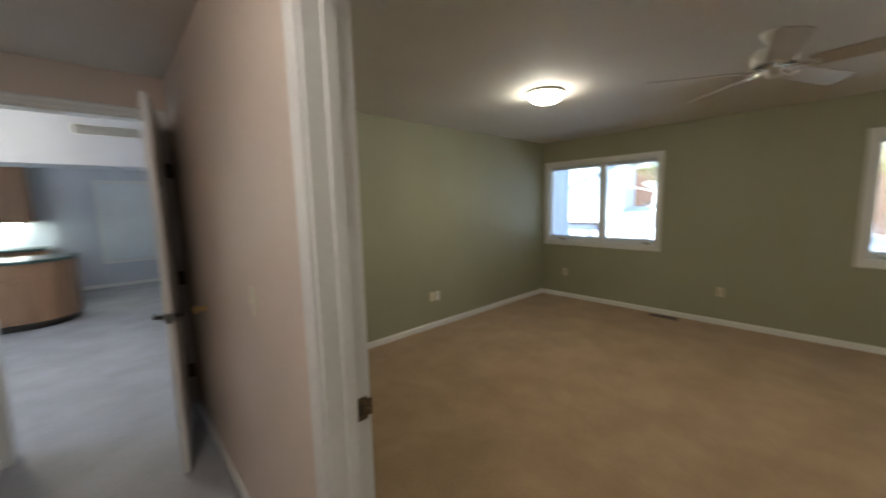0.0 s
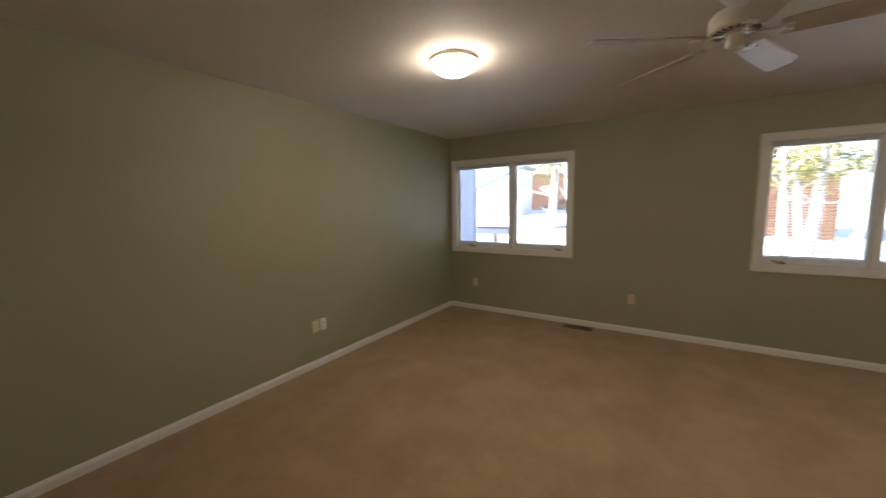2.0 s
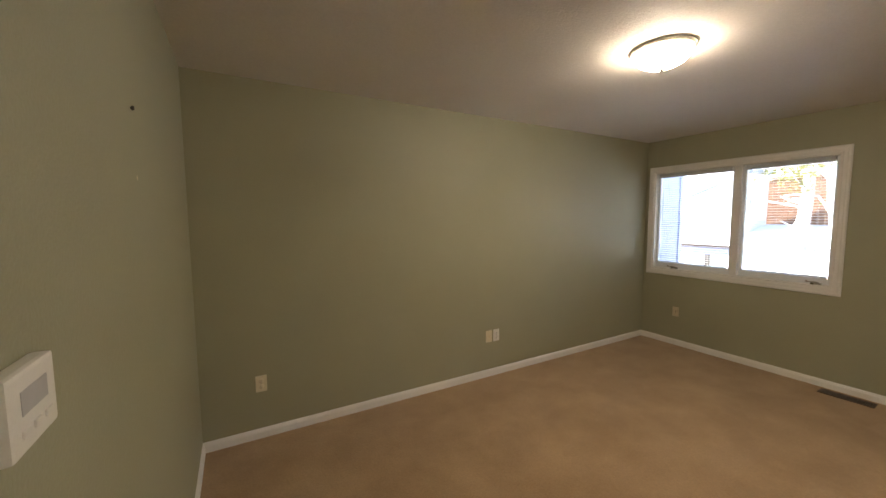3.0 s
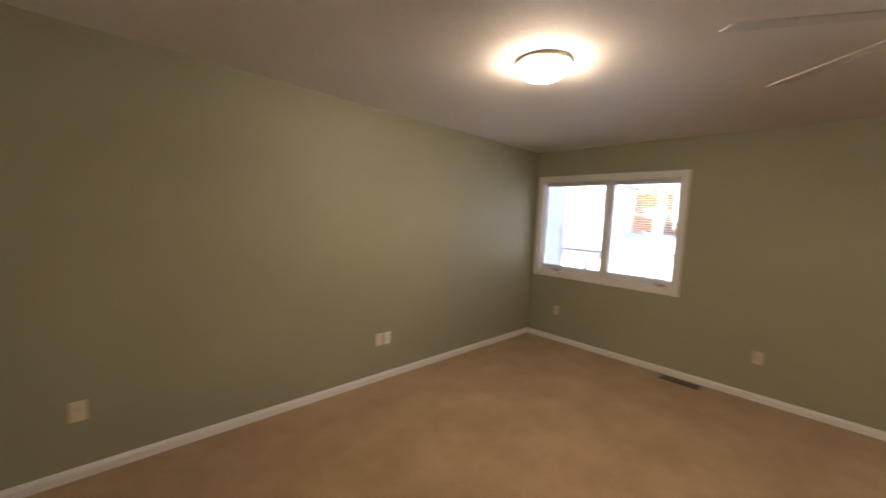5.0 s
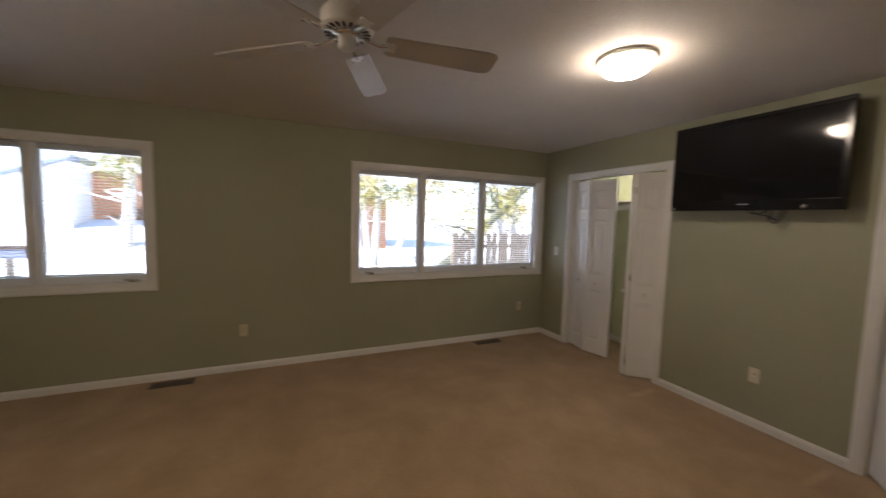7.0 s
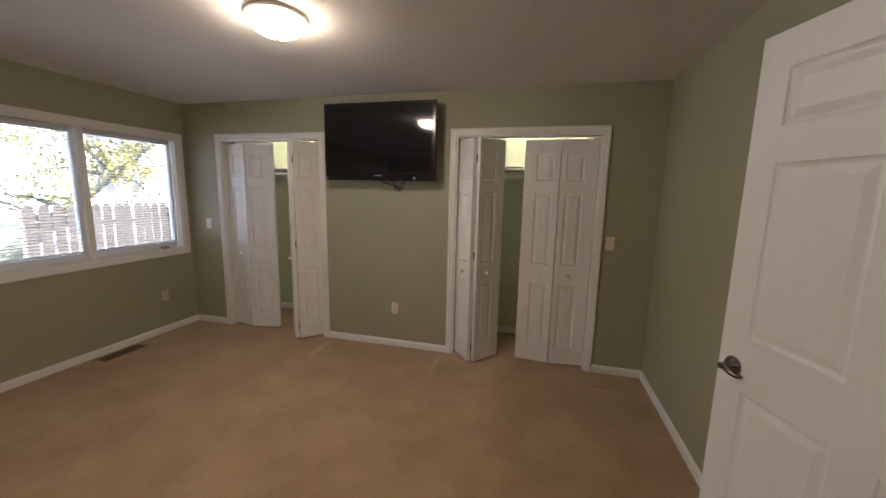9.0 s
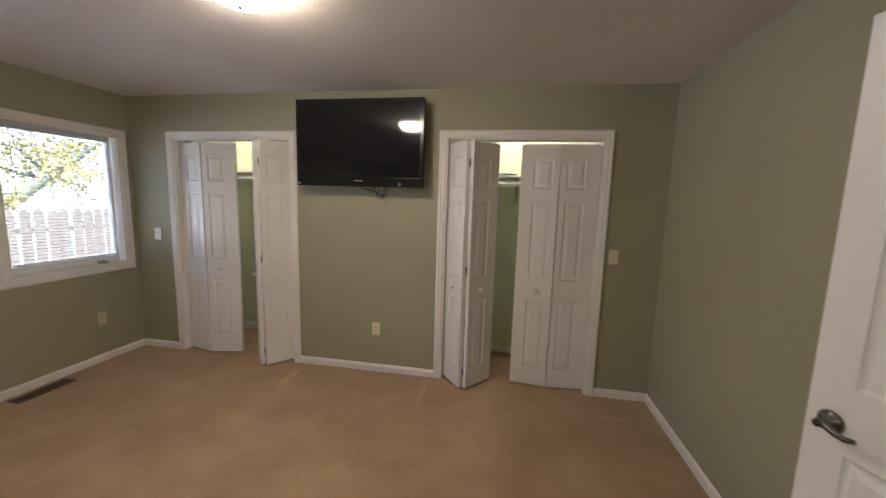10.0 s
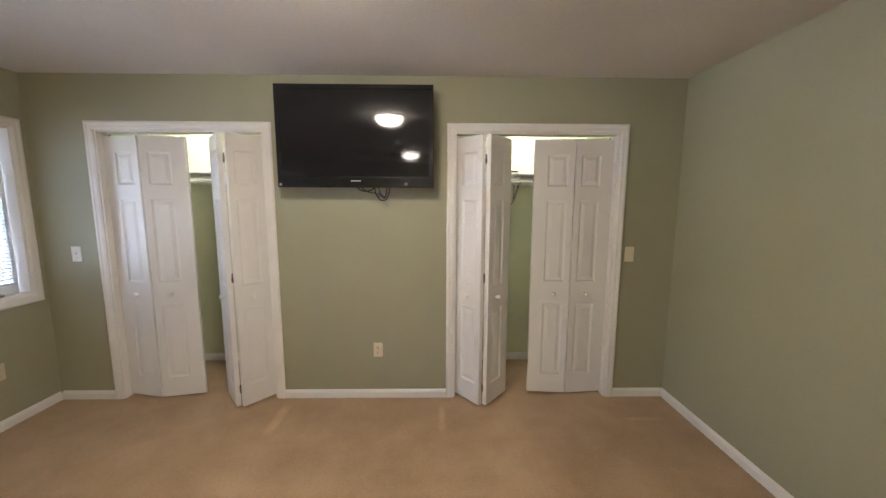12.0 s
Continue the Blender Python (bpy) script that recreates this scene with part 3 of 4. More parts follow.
def bifold(p, k, e, label):
    """Two hinged leaves: pivot p, knee k, free end e, as plan points of the closet-side face."""
    d = thing("bifold_door", pose(p[0], p[1], 0.018), label, "closet door", "closet doors")
    for i, (u, v) in enumerate(((p, k), (k, e))):
        dx, dy = v[0] - u[0], v[1] - u[1]
        n = math.hypot(dx, dy)
        dx, dy = dx / n, dy / n
        flip = dx > 0          # the leaf's local y must run away from the room
        if flip:
            o, ang = (u[0] - p[0], u[1] - p[1]), math.atan2(dy, dx)
        else:
            o, ang = (v[0] - p[0], v[1] - p[1]), math.atan2(-dy, -dx)
        m = Matrix.Translation((o[0], o[1], 0)) @ Matrix.Rotation(ang, 4, "Z")
        b = Build()
        # the stile at the knee is narrower than the outer one
        knee_first = (i == 1) == flip
        near, far = (0.045, 0.10) if knee_first else (0.10, 0.045)
        slit = 0.005 if math.dist(p, e) < 0.5 else 0.001
        panel_leaf(b, LEAF_W - slit, LEAF_H, LEAF_T, 1, BI_ROWS, DOORW, near, 0, far)
        if knee_first:
            m = m @ Matrix.Translation((slit, 0, 0))
        leaf = part(b, "leaf", d, m)
        kb = Build()
        knob(kb, pose((near + LEAF_W - far) / 2, LEAF_T, 0.825, -90), PLATE_W)
        part(kb, "knob", leaf, label="white round knob")
    h = Build()
    kx, ky = k[0] - p[0], k[1] - p[1]
    for z in (0.13, 0.98, 1.83):
        h.tube([(kx, ky - 0.002, z - 0.035), (kx, ky - 0.002, z + 0.035)], 0.004, DARK, 8)
        h.box((kx - 0.008, ky - 0.004, z - 0.028), (kx + 0.008, ky, z + 0.028), NICKEL)
    for q in (p, e):
        h.tube([(q[0] - p[0] + (0.03 if q[0] < (p[0] + e[0]) / 2 else -0.03), q[1] - p[1] + 0.017, LEAF_H - 0.01), (q[0] - p[0] + (0.03 if q[0] < (p[0] + e[0]) / 2 else -0.03), q[1] - p[1] + 0.017, LEAF_H + 0.012)], 0.005, NICKEL, 8)
    part(h, "hinge", d, label="dark metal hinges and pivot pins")
    return d


def knee(p, e, toward=1):
    """Where the two leaves meet, folded out into the room."""
    mx, my = (p[0] + e[0]) / 2, (p[1] + e[1]) / 2
    half = math.hypot(e[0] - p[0], e[1] - p[1]) / 2
    return (mx, my + math.sqrt(max(LEAF_W ** 2 - half ** 2, 0.0001)))


YD = SOUTH - 0.084
for (p, e, lab) in (((5.056, YD), (4.475, YD), "white six-panel bifold closet door, almost closed"),
                    ((3.890, YD), (4.275, YD), "white six-panel bifold closet door, folded half open"),
                    ((2.456, YD), (2.072, YD), "white six-panel bifold closet door, folded half open"),
                    ((1.276, YD), (1.869, YD), "white six-panel bifold closet door, almost closed")):
    bifold(p, knee(p, e), e, lab)


# room door, swung wide open against the wall
def lever(b, m, mat, hand=1):
    b.lathe([(0, 0), (0.031, 0), (0.033, 0.004), (0.028, 0.011), (0.014, 0.014), (0.011, 0.03), (0.011, 0.05), (0.0, 0.052)], mat, m, 24)
    pts = [(0, 0, 0.045), (hand * 0.022, -0.005, 0.050), (hand * 0.045, 0.003, 0.052), (hand * 0.066, 0.006, 0.050), (hand * 0.085, 0.000, 0.047)]
    b.tube([m @ Vector(p) for p in pts], [0.011, 0.010, 0.009, 0.008, 0.006], mat, 10)


DW, DH, DT = 0.865, 2.042, 0.035
SIX_ROWS = ((0.22, 0.89), (1.075, 1.65), (1.76, 1.93))


def room_door(m, label, mat_lever, z_lever=0.978, high=DH):
    d = thing("door", m, label, "door")
    b = panel_leaf(Build(), DW, high, DT, 2, SIX_ROWS, DOORW, 0.10, 0.10)
    part(b, "leaf", d, pose(0, 0, 0.012))
    k = Build()
    lever(k, pose(DW - 0.062, 0, z_lever, 90), mat_lever, -1)
    lever(k, pose(DW - 0.062, DT, z_lever, -90), mat_lever, -1)
    k.box((DW - 0.001, DT / 2 - 0.012, z_lever - 0.028), (DW + 0.0015, DT / 2 + 0.012, z_lever + 0.028), mat_lever)
    part(k, "lever_handle", d, label="dark nickel lever handle")
    h = Build()
    for z in (0.22, 1.02, 1.83):
        h.tube([(-0.004, -0.004, z - 0.045), (-0.004, -0.004, z + 0.045)], 0.006, mat_lever, 10)
        h.box((-0.002, 0.0, z - 0.044), (0.0, 0.03, z + 0.044), mat_lever)
    part(h, "hinge", d)
    return d


ang = math.degrees(math.atan2(-0.82, 0.258))
room_door(pose(0.807, 0.296, 0, 0, 0, ang) @ pose(0, -DT, 0), "white six-panel room door with nickel lever, standing wide open", GUNMETAL)


# ---- plates, switches, registers ----
def plate_thing(name, m, label, category, style, mat, group=""):
    """A wall plate; local z comes out of the wall, y is up."""
    t = thing(name, m, label, category, group)
    b = Build().box((-0.035, -0.057, 0), (0.035, 0.057, 0.006), mat, 0.0025)
    part(b, "plate", t)
    d = Build()
    if style == "outlet":
        for s in (-1, 1):
            d.lathe([(0, 0.0085), (0.0155, 0.0085), (0.017, 0.007), (0.017, 0.004)], mat, pose(0, s * 0.020, 0), 20)
            for x in (-0.0055, 0.0055):
                d.box((x - 0.0012, s * 0.020 + 0.001, 0.0084), (x + 0.0012, s * 0.020 + 0.009, 0.0088), DARK)
            d.box((-0.002, s * 0.020 - 0.009, 0.0084), (0.002, s * 0.020 - 0.005, 0.0088), DARK)
        d.lathe([(0, 0.0075), (0.003, 0.0072), (0.0035, 0.005)], NICKEL, None, 10)
        part(d, "sockets", t)
    elif style == "switch":
        d.box((-0.005, -0.012, 0.005), (0.005, 0.012, 0.0075), mat, 0.001)
        d.box((-0.0035, -0.005, 0.006), (0.0035, 0.005, 0.018), mat, 0.001, pose(0, 0, 0, -25))
        for y in (-0.03, 0.03):
            d.lathe([(0, 0.0075), (0.0028, 0.0072), (0.0033, 0.005)], NICKEL, pose(0, y, 0), 10)
        part(d, "toggle", t)
    else:
        d.lathe([(0, 0.012), (0.004, 0.012), (0.005, 0.005)], BRASS, None, 10)
        part(d, "jack", t)
    return t


def on_north(x, z):
    return pose(x, NORTH - 0.0003, z, 90)


def on_south(x, z):
    return pose(x, SOUTH + 0.0003, z, 90, 0, 180)


def on_east(y, z):
    return pose(EAST - 0.0003, y, z, 90, 0, -90)


def on_hall(y, z):
    return pose(HALL_E - 0.0003, y, z, 90, 0, -90)


G = "wall outlets"
plate_thing("wall_outlet", on_north(1.147, 0.389), "ivory duplex outlet on the sage wall", "outlet", "outlet", PLATE, G)
plate_thing("wall_outlet", on_north(3.193, 0.393), "ivory duplex outlet on the sage wall", "outlet", "outlet", PLATE_W, G)
plate_thing("cable_plate", on_north(3.105, 0.393), "ivory cable jack plate beside an outlet", "wall plate", "jack", PLATE)
plate_thing("wall_outlet", on_east(1.267, 0.398), "ivory duplex outlet between the windows", "outlet", "outlet", PLATE_T, G)
plate_thing("wall_outlet", on_east(-1.975, 0.399), "ivory duplex outlet under the wide window", "outlet", "outlet", PLATE_T, G)
plate_thing("wall_outlet", on_east(3.27, 0.40), "ivory duplex outlet under the small window", "outlet", "outlet", PLATE_T, G)
plate_thing("wall_outlet", on_south(3.069, 0.397), "ivory duplex outlet below the television", "outlet", "outlet", PLATE, G)
plate_thing("light_switch", on_south(5.302, 1.154), "white toggle light switch beside a closet", "switch", "switch", PLATE_W, "closet switches")
plate_thing("light_switch", on_south(1.135, 1.157), "ivory toggle light switch beside a closet", "switch", "switch", PLATE, "closet switches")
plate_thing("light_switch", on_hall(1.88, 1.16), "ivory toggle light switch on the hall wall", "switch", "switch", PLATE)


def thermostat():
    t = thing("thermostat", pose(WEST + 0.0003, 1.575, 1.30, 90, 0, 90), "white rectangular thermostat with a small grey display", "thermostat")
    part(Build().box((-0.062, -0.05, 0), (0.062, 0.05, 0.024), PLATE_W, 0.006), "case", t)
    part(Build().box((-0.034, -0.004, 0.0235), (0.034, 0.026, 0.0248), GREYMARK, 0.0005), "display", t, label="grey display window")
    b = Build()
    for x in (-0.03, 0.0, 0.03):
        b.box((x - 0.009, -0.03, 0.0235), (x + 0.009, -0.02, 0.027), PLATE_W, 0.0012)
    part(b, "buttons", t)


thermostat()
b = Build().lathe([(0, 0.009), (0.006, 0.008), (0.0075, 0.004), (0.003, 0.0), (0.003, -0.01), (0, -0.01)], DARK, pose(WEST + 0.001, 2.353, 1.858, 0, 90), 12)
tagged(b.done("screw"), "small dark metal screw driven into the sage wall", "screw")
b = Build().lathe([(0, 0.0012), (0.004, 0.0010), (0.007, 0.0003), (0.007, -0.001)], PLATE_T, pose(WEST + 0.0003, 2.375, 1.655, 0, 90), 14)
tagged(b.done("filler_spot"), "small pale dab of filler on the sage wall", "filler spot")


def register(m, w, d, label):
    t = thing("floor_register", m, label, "floor vent", "floor registers")
    b = Build()
    b.box((-w / 2, -d / 2, 0), (w / 2, -d / 2 + 0.012, 0.006), BRONZE, 0.0015).box((-w / 2, d / 2 - 0.012, 0), (w / 2, d / 2, 0.006), BRONZE, 0.0015)
    b.box((-w / 2, -d / 2 + 0.012, 0), (-w / 2 + 0.014, d / 2 - 0.012, 0.006), BRONZE, 0.0015).box((w / 2 - 0.014, -d / 2 + 0.012, 0), (w / 2, d / 2 - 0.012, 0.006), BRONZE, 0.0015)
    part(b, "rim", t)
    g = Build()
    g.box((-w / 2 + 0.014, -d / 2 + 0.012, 0.0), (w / 2 - 0.014, d / 2 - 0.012, 0.0012), DARK)
    n = 22
    for i in range(n):
        x = -w / 2 + 0.02 + (w - 0.04) * i / (n - 1)
        g.box((x - 0.0025, -d / 2 + 0.012, 0.001), (x + 0.0025, d / 2 - 0.012, 0.005), BRONZE, 0, pose(0, 0, 0))
    part(g, "grille", t)


register(pose(5.435, 1.82, 0.001, 0, 0, 90), 0.33, 0.115, "brown metal floor register in the carpet below the window")
register(pose(5.435, -1.436, 0.001, 0, 0, 90), 0.36, 0.115, "brown metal floor register in the carpet below the wide window")


# ---- ceiling fan and lamps ----
def fan(cx, cy):
    f = thing("ceiling_fan", pose(cx, cy, HIGH), "white five-blade ceiling fan at rest under the ceiling", "ceiling fan")
    part(Build().lathe([(0, 0), (0.068, 0), (0.070, -0.008), (0.062, -0.03), (0.042, -0.055), (0.018, -0.062), (0.0, -0.062)], FANW), "canopy", f)
    part(Build().lathe([(0.014, -0.06), (0.014, -0.095)], FANW, None, 16), "downrod", f)
    part(Build().lathe([(0.0, -0.088), (0.05, -0.088), (0.088, -0.098), (0.104, -0.118), (0.106, -0.165), (0.098, -0.178), (0.06, -0.185), (0.0, -0.185)], FANW), "motor_housing", f)
    v = Build()
    for k in range(20):
        a = 360 * k / 20
        v.box((0.062, -0.006, -0.1855), (0.092, 0.006, -0.1815), DARK, 0, pose(0, 0, 0, 0, 0, a))
    v.lathe([(0.058, -0.186), (0.058, -0.196), (0.0, -0.196)], CHROME)
    part(v, "vents", f, label="dark slots in the motor's underside")
    part(Build().lathe([(0, -0.196), (0.034, -0.196), (0.036, -0.2), (0.036, -0.236), (0.028, -0.246), (0.0, -0.249)], FANW), "switch_cup", f)
    for k in range(5):
        m = pose(0, 0, -0.205, 0, 0, 48 + 72 * k)
        iron = Build()
        iron.tube([(0.05, 0, 0.012), (0.095, 0, 0.004), (0.13, 0.0, -0.004), (0.165, 0.0, 0.0)], [0.008, 0.007, 0.008, 0.009], CHROME, 8)
        iron.box((0.150, -0.024, -0.0065), (0.195, 0.024, -0.0035), FANW, 0.001, pose(0, 0, 0, -14))
        for y in (-0.02, 0.02):
            iron.lathe([(0, -0.011), (0.005, -0.0095), (0.006, -0.006)], CHROME, pose(0, 0, 0, -14) @ pose(0.185, y, 0), 10)
        part(iron, "blade_iron", f, m, label="chrome blade iron")
        out = [(0.155, -0.048), (0.17, -0.056), (0.60, -0.070), (0.635, -0.064), (0.652, -0.045), (0.652, 0.045), (0.635, 0.064), (0.60, 0.070), (0.17, 0.056), (0.155, 0.048)]
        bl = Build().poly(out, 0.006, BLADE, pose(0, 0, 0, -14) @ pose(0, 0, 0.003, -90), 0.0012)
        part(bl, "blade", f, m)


fan(3.165, 0.69)


def flush_lamp(x, y):
    t = thing("ceiling_lamp", pose(x, y, HIGH), "lit frosted glass bowl lamp with white pan on the ceiling", "ceiling lamp", "ceiling lamps")
    part(Build().lathe([(0, 0), (0.150, 0), (0.157, -0.004), (0.158, -0.012), (0.153, -0.018), (0.144, -0.022), (0.134, -0.022)], FANW, None, 36), "pan", t, label="white enamel pan")
    part(Build().lathe([(0.136, -0.022), (0.138, -0.030), (0.131, -0.052), (0.112, -0.073), (0.080, -0.090), (0.040, -0.100), (0.0, -0.103)], LIGHTBOWL, None, 36), "shade", t, label="lit frosted glass bowl")
    part(Build().lathe([(0.0, -0.101), (0.010, -0.102), (0.012, -0.107), (0.007, -0.111), (0.009, -0.116), (0.0, -0.121)], NICKEL, None, 14), "finial", t)
    return t


flush_lamp(3.11, 2.139)
flush_lamp(3.11, -0.823)


# ---- television ----
def television():
    x0, x1, z0, z1, y = 2.634, 3.716, 1.648, 2.338, -2.20
    w, h = x1 - x0, z1 - z0
    t = thing("television", pose((x0 + x1) / 2, y, z0), "black flat-screen television switched off on a wall bracket", "television")
    b = Build()
    bz = 0.032
    b.box((-w / 2, -0.05, 0), (w / 2, 0, 0.075), BLACKP, 0.004)
    b.box((-w / 2, -0.05, h - bz), (w / 2, 0, h), BLACKP, 0.004)
    b.box((-w / 2, -0.05, 0.075), (-w / 2 + bz, 0, h - bz), BLACKP, 0.003)
    b.box((w / 2 - bz, -0.05, 0.075), (w / 2, 0, h - bz), BLACKP, 0.003)
    part(b, "bezel", t)
    part(Build().box((-w / 2 + bz - 0.002, -0.012, 0.073), (w / 2 - bz + 0.002, -0.003, h - bz + 0.002), SCREEN), "screen", t, label="dark glossy screen")
    part(Build().box((-w / 2 + 0.03, -0.072, 0.05), (w / 2 - 0.03, -0.013, h - 0.05), BLACKP, 0.015), "back_housing", t)
    m = Build()
    m.box((-0.035, 0.0, 0.042), (0.035, 0.0008, 0.049), GREYMARK)
    part(m, "maker_plate", t, label="small silver maker's plate")
    part(Build().box((w / 2 - 0.028, 0.0, 0.012), (w / 2 - 0.012, 0.0008, 0.028), GREYMARK), "sticker", t)
    k = Build()
    k.lathe([(0, 0.0), (0.014, 0.0), (0.014, 0.002), (0.0, 0.003)], NICKEL, pose(-w / 2 + 0.19, -0.001, 0.024, -90), 16)
    part(k, "power_lamp", t)
    br = Build()
    br.box((-0.18, SOUTH - y + 0.001, 0.12), (0.18, SOUTH - y + 0.022, 0.5), DARK, 0.003)
    br.box((-0.05, SOUTH - y + 0.02, 0.2), (0.05, -0.07, 0.4), DARK, 0.003)
    part(br, "wall_bracket", t, label="dark steel wall bracket")


television()


def tv_cables():
    x, z = 3.06, 1.648
    t = thing("tv_cables", pose(x, SOUTH + 0.05, z), "loose black cables with plugs hanging below the television", "cable")
    b = Build()
    for pts in ([(0.16, 0.02, 0.05), (0.10, 0.03, -0.015), (0.03, 0.035, -0.02), (-0.02, 0.03, 0.02), (-0.03, 0.02, 0.06)],
                [(0.13, 0.02, 0.05), (0.06, 0.035, -0.022), (-0.01, 0.04, -0.04), (-0.04, 0.045, -0.07)],
                [(0.0, 0.02, 0.05), (-0.01, 0.04, -0.03), (-0.04, 0.05, -0.082), (-0.08, 0.045, -0.085), (-0.105, 0.035, -0.04), (-0.12, 0.02, 0.05)],
                [(-0.02, 0.02, 0.05), (-0.04, 0.045, -0.02), (-0.075, 0.05, -0.07), (-0.09, 0.04, -0.02), (-0.10, 0.02, 0.05)]):
        fine = []
        for i in range(len(pts) - 1):
            p0, p1, p2, p3 = (Vector(pts[max(i - 1, 0)]), Vector(pts[i]), Vector(pts[i + 1]), Vector(pts[min(i + 2, len(pts) - 1)]))
            for s in range(5):
                u = s / 5
                fine.append(0.5 * ((2 * p1) + (p2 - p0) * u + (2 * p0 - 5 * p1 + 4 * p2 - p3) * u * u + (3 * p1 - p0 - 3 * p2 + p3) * u ** 3))
        fine.append(Vector(pts[-1]))
        b.tube(fine, 0.0042, RUBBER, 8)
    part(b, "cable", t)
    p = Build()
    p.box((-0.012, -0.01, -0.03), (0.012, 0.012, 0.03), RUBBER, 0.003, pose(-0.06, 0.055, -0.052, 0, 50, 0))
    p.box((-0.011, 0.0121, -0.02), (-0.006, 0.0135, 0.02), GREYMARK, 0, pose(-0.06, 0.055, -0.052, 0, 50, 0))
    part(p, "plug", t)
    q = Build().tube([(0.01, -0.049, 0.02), (0.01, 0.0, 0.02), (0.02, 0.02, 0.05)], 0.004, RUBBER, 6)
    part(q, "wall_lead", t)


tv_cables()


# ---- closet fittings ----
def closet_fittings(x0, x1, bracket, hanger):
    s = thing("closet_shelf", pose((x0 + x1) / 2, -3.055, 1.80), "white closet shelf with a hanging rod below", "shelf", "closet shelves")
    w = (x1 - x0) / 2
    part(Build().box((-w, 0, -0.019), (w, 0.30, 0), WHITE, 0.002), "board", s)
    part(Build().box((-w, 0, -0.10), (w, 0.018, -0.0195), WHITE, 0.002), "cleat", s)
    part(Build().tube([(-w, 0.27, -0.075), (w, 0.27, -0.075)], 0.016, WHITE, 14), "rod", s)
    for bx in bracket:
        g = Build()
        x = bx - (x0 + x1) / 2
        g.box((x - 0.008, 0.0, -0.25), (x + 0.008, 0.006, -0.02), NICKEL, 0.001)
        g.box((x - 0.008, 0.006, -0.026), (x + 0.008, 0.28, -0.0195), NICKEL, 0.001)
        g.tube([(x, 0.006, -0.24), (x, 0.14, -0.15), (x, 0.262, -0.045)], 0.007, NICKEL, 8)
        g.tube([(x, 0.25, -0.05), (x, 0.25, -0.09), (x, 0.275, -0.098), (x, 0.292, -0.085)], 0.004, NICKEL, 8)
        part(g, "bracket", s, label="grey metal shelf bracket")
    if hanger:
        c = thing("cup_hook", pose(hanger, -3.055, 1.55), "small bent wire hook on the closet wall", "hook")
        part(Build().tube([(0, 0, 0), (0, 0.02, -0.002), (0.012, 0.028, -0.02), (0.03, 0.02, -0.022), (0.036, 0.01, -0.01)], 0.0025, DARK, 6), "wire", c)
    lamp = thing("closet_lamp", pose((x0 + x1) / 2 + 0.05, -2.72, HIGH), "bare lit bulb in a white holder on the closet ceiling", "closet lamp", "closet lamps")
    part(Build().lathe([(0, 0), (0.055, 0), (0.055, -0.012), (0.03, -0.03), (0.022, -0.05), (0, -0.05)], PLATE_W), "holder", lamp)
    part(Build().lathe([(0, -0.05), (0.014, -0.051), (0.02, -0.07), (0.030, -0.09), (0.030, -0.105), (0.02, -0.122), (0, -0.13)], CLOSETBULB, None, 18), "bulb", lamp, label="lit bulb")


closet_fittings(3.49, EAST, (4.1,), None)
closet_fittings(WEST, 2.79, (1.89,), 1.90)
b = Build().lathe([(0.0, 0.0), (0.09, 0.0), (0.11, 0.008), (0.10, 0.016), (0.07, 0.02), (0.0, 0.022)], DARK, None, 24)
ob = b.done("cap", at=pose(2.0, -2.86, 1.8005))
tagged(ob, "dark flat cap lying on the closet shelf", "cap")

# ---- hall and kitchen ----
# door folded back along the hall wall
b = math.degrees(math.atan2(2.79 - 3.675, 0.445 - 0.585))
hall_door = room_door(pose(0.585, 3.672, 0, 0, 0, b), "white panel hall door with dark lever, swung open", DARK, 0.93, 2.11)
for z in (0.30, 1.02, 1.80):
    hg = Build().box((0.592, 3.640, z - 0.05), (0.655, 3.660, z + 0.05), DARK, 0.003)
    hg.tube([(0.597, 3.636, z - 0.056), (0.597, 3.636, z + 0.056)], 0.010, DARK, 10)
    part(hg, "hinge_plate", hall_door, hall_door.matrix_basis.inverted(), "dark metal hinge")
k = Build()
k.lathe([(0, 0), (0.028, 0), (0.030, 0.004), (0.012, 0.010), (0.010, 0.035), (0.022, 0.045), (0.026, 0.058), (0.02, 0.068), (0, 0.070)], BRASS, pose(HALL_E, 2.92, 0.93, 0, -90), 20)
tagged(k.done("door_stop"), "round brass door stop on the hall wall", "door stop")


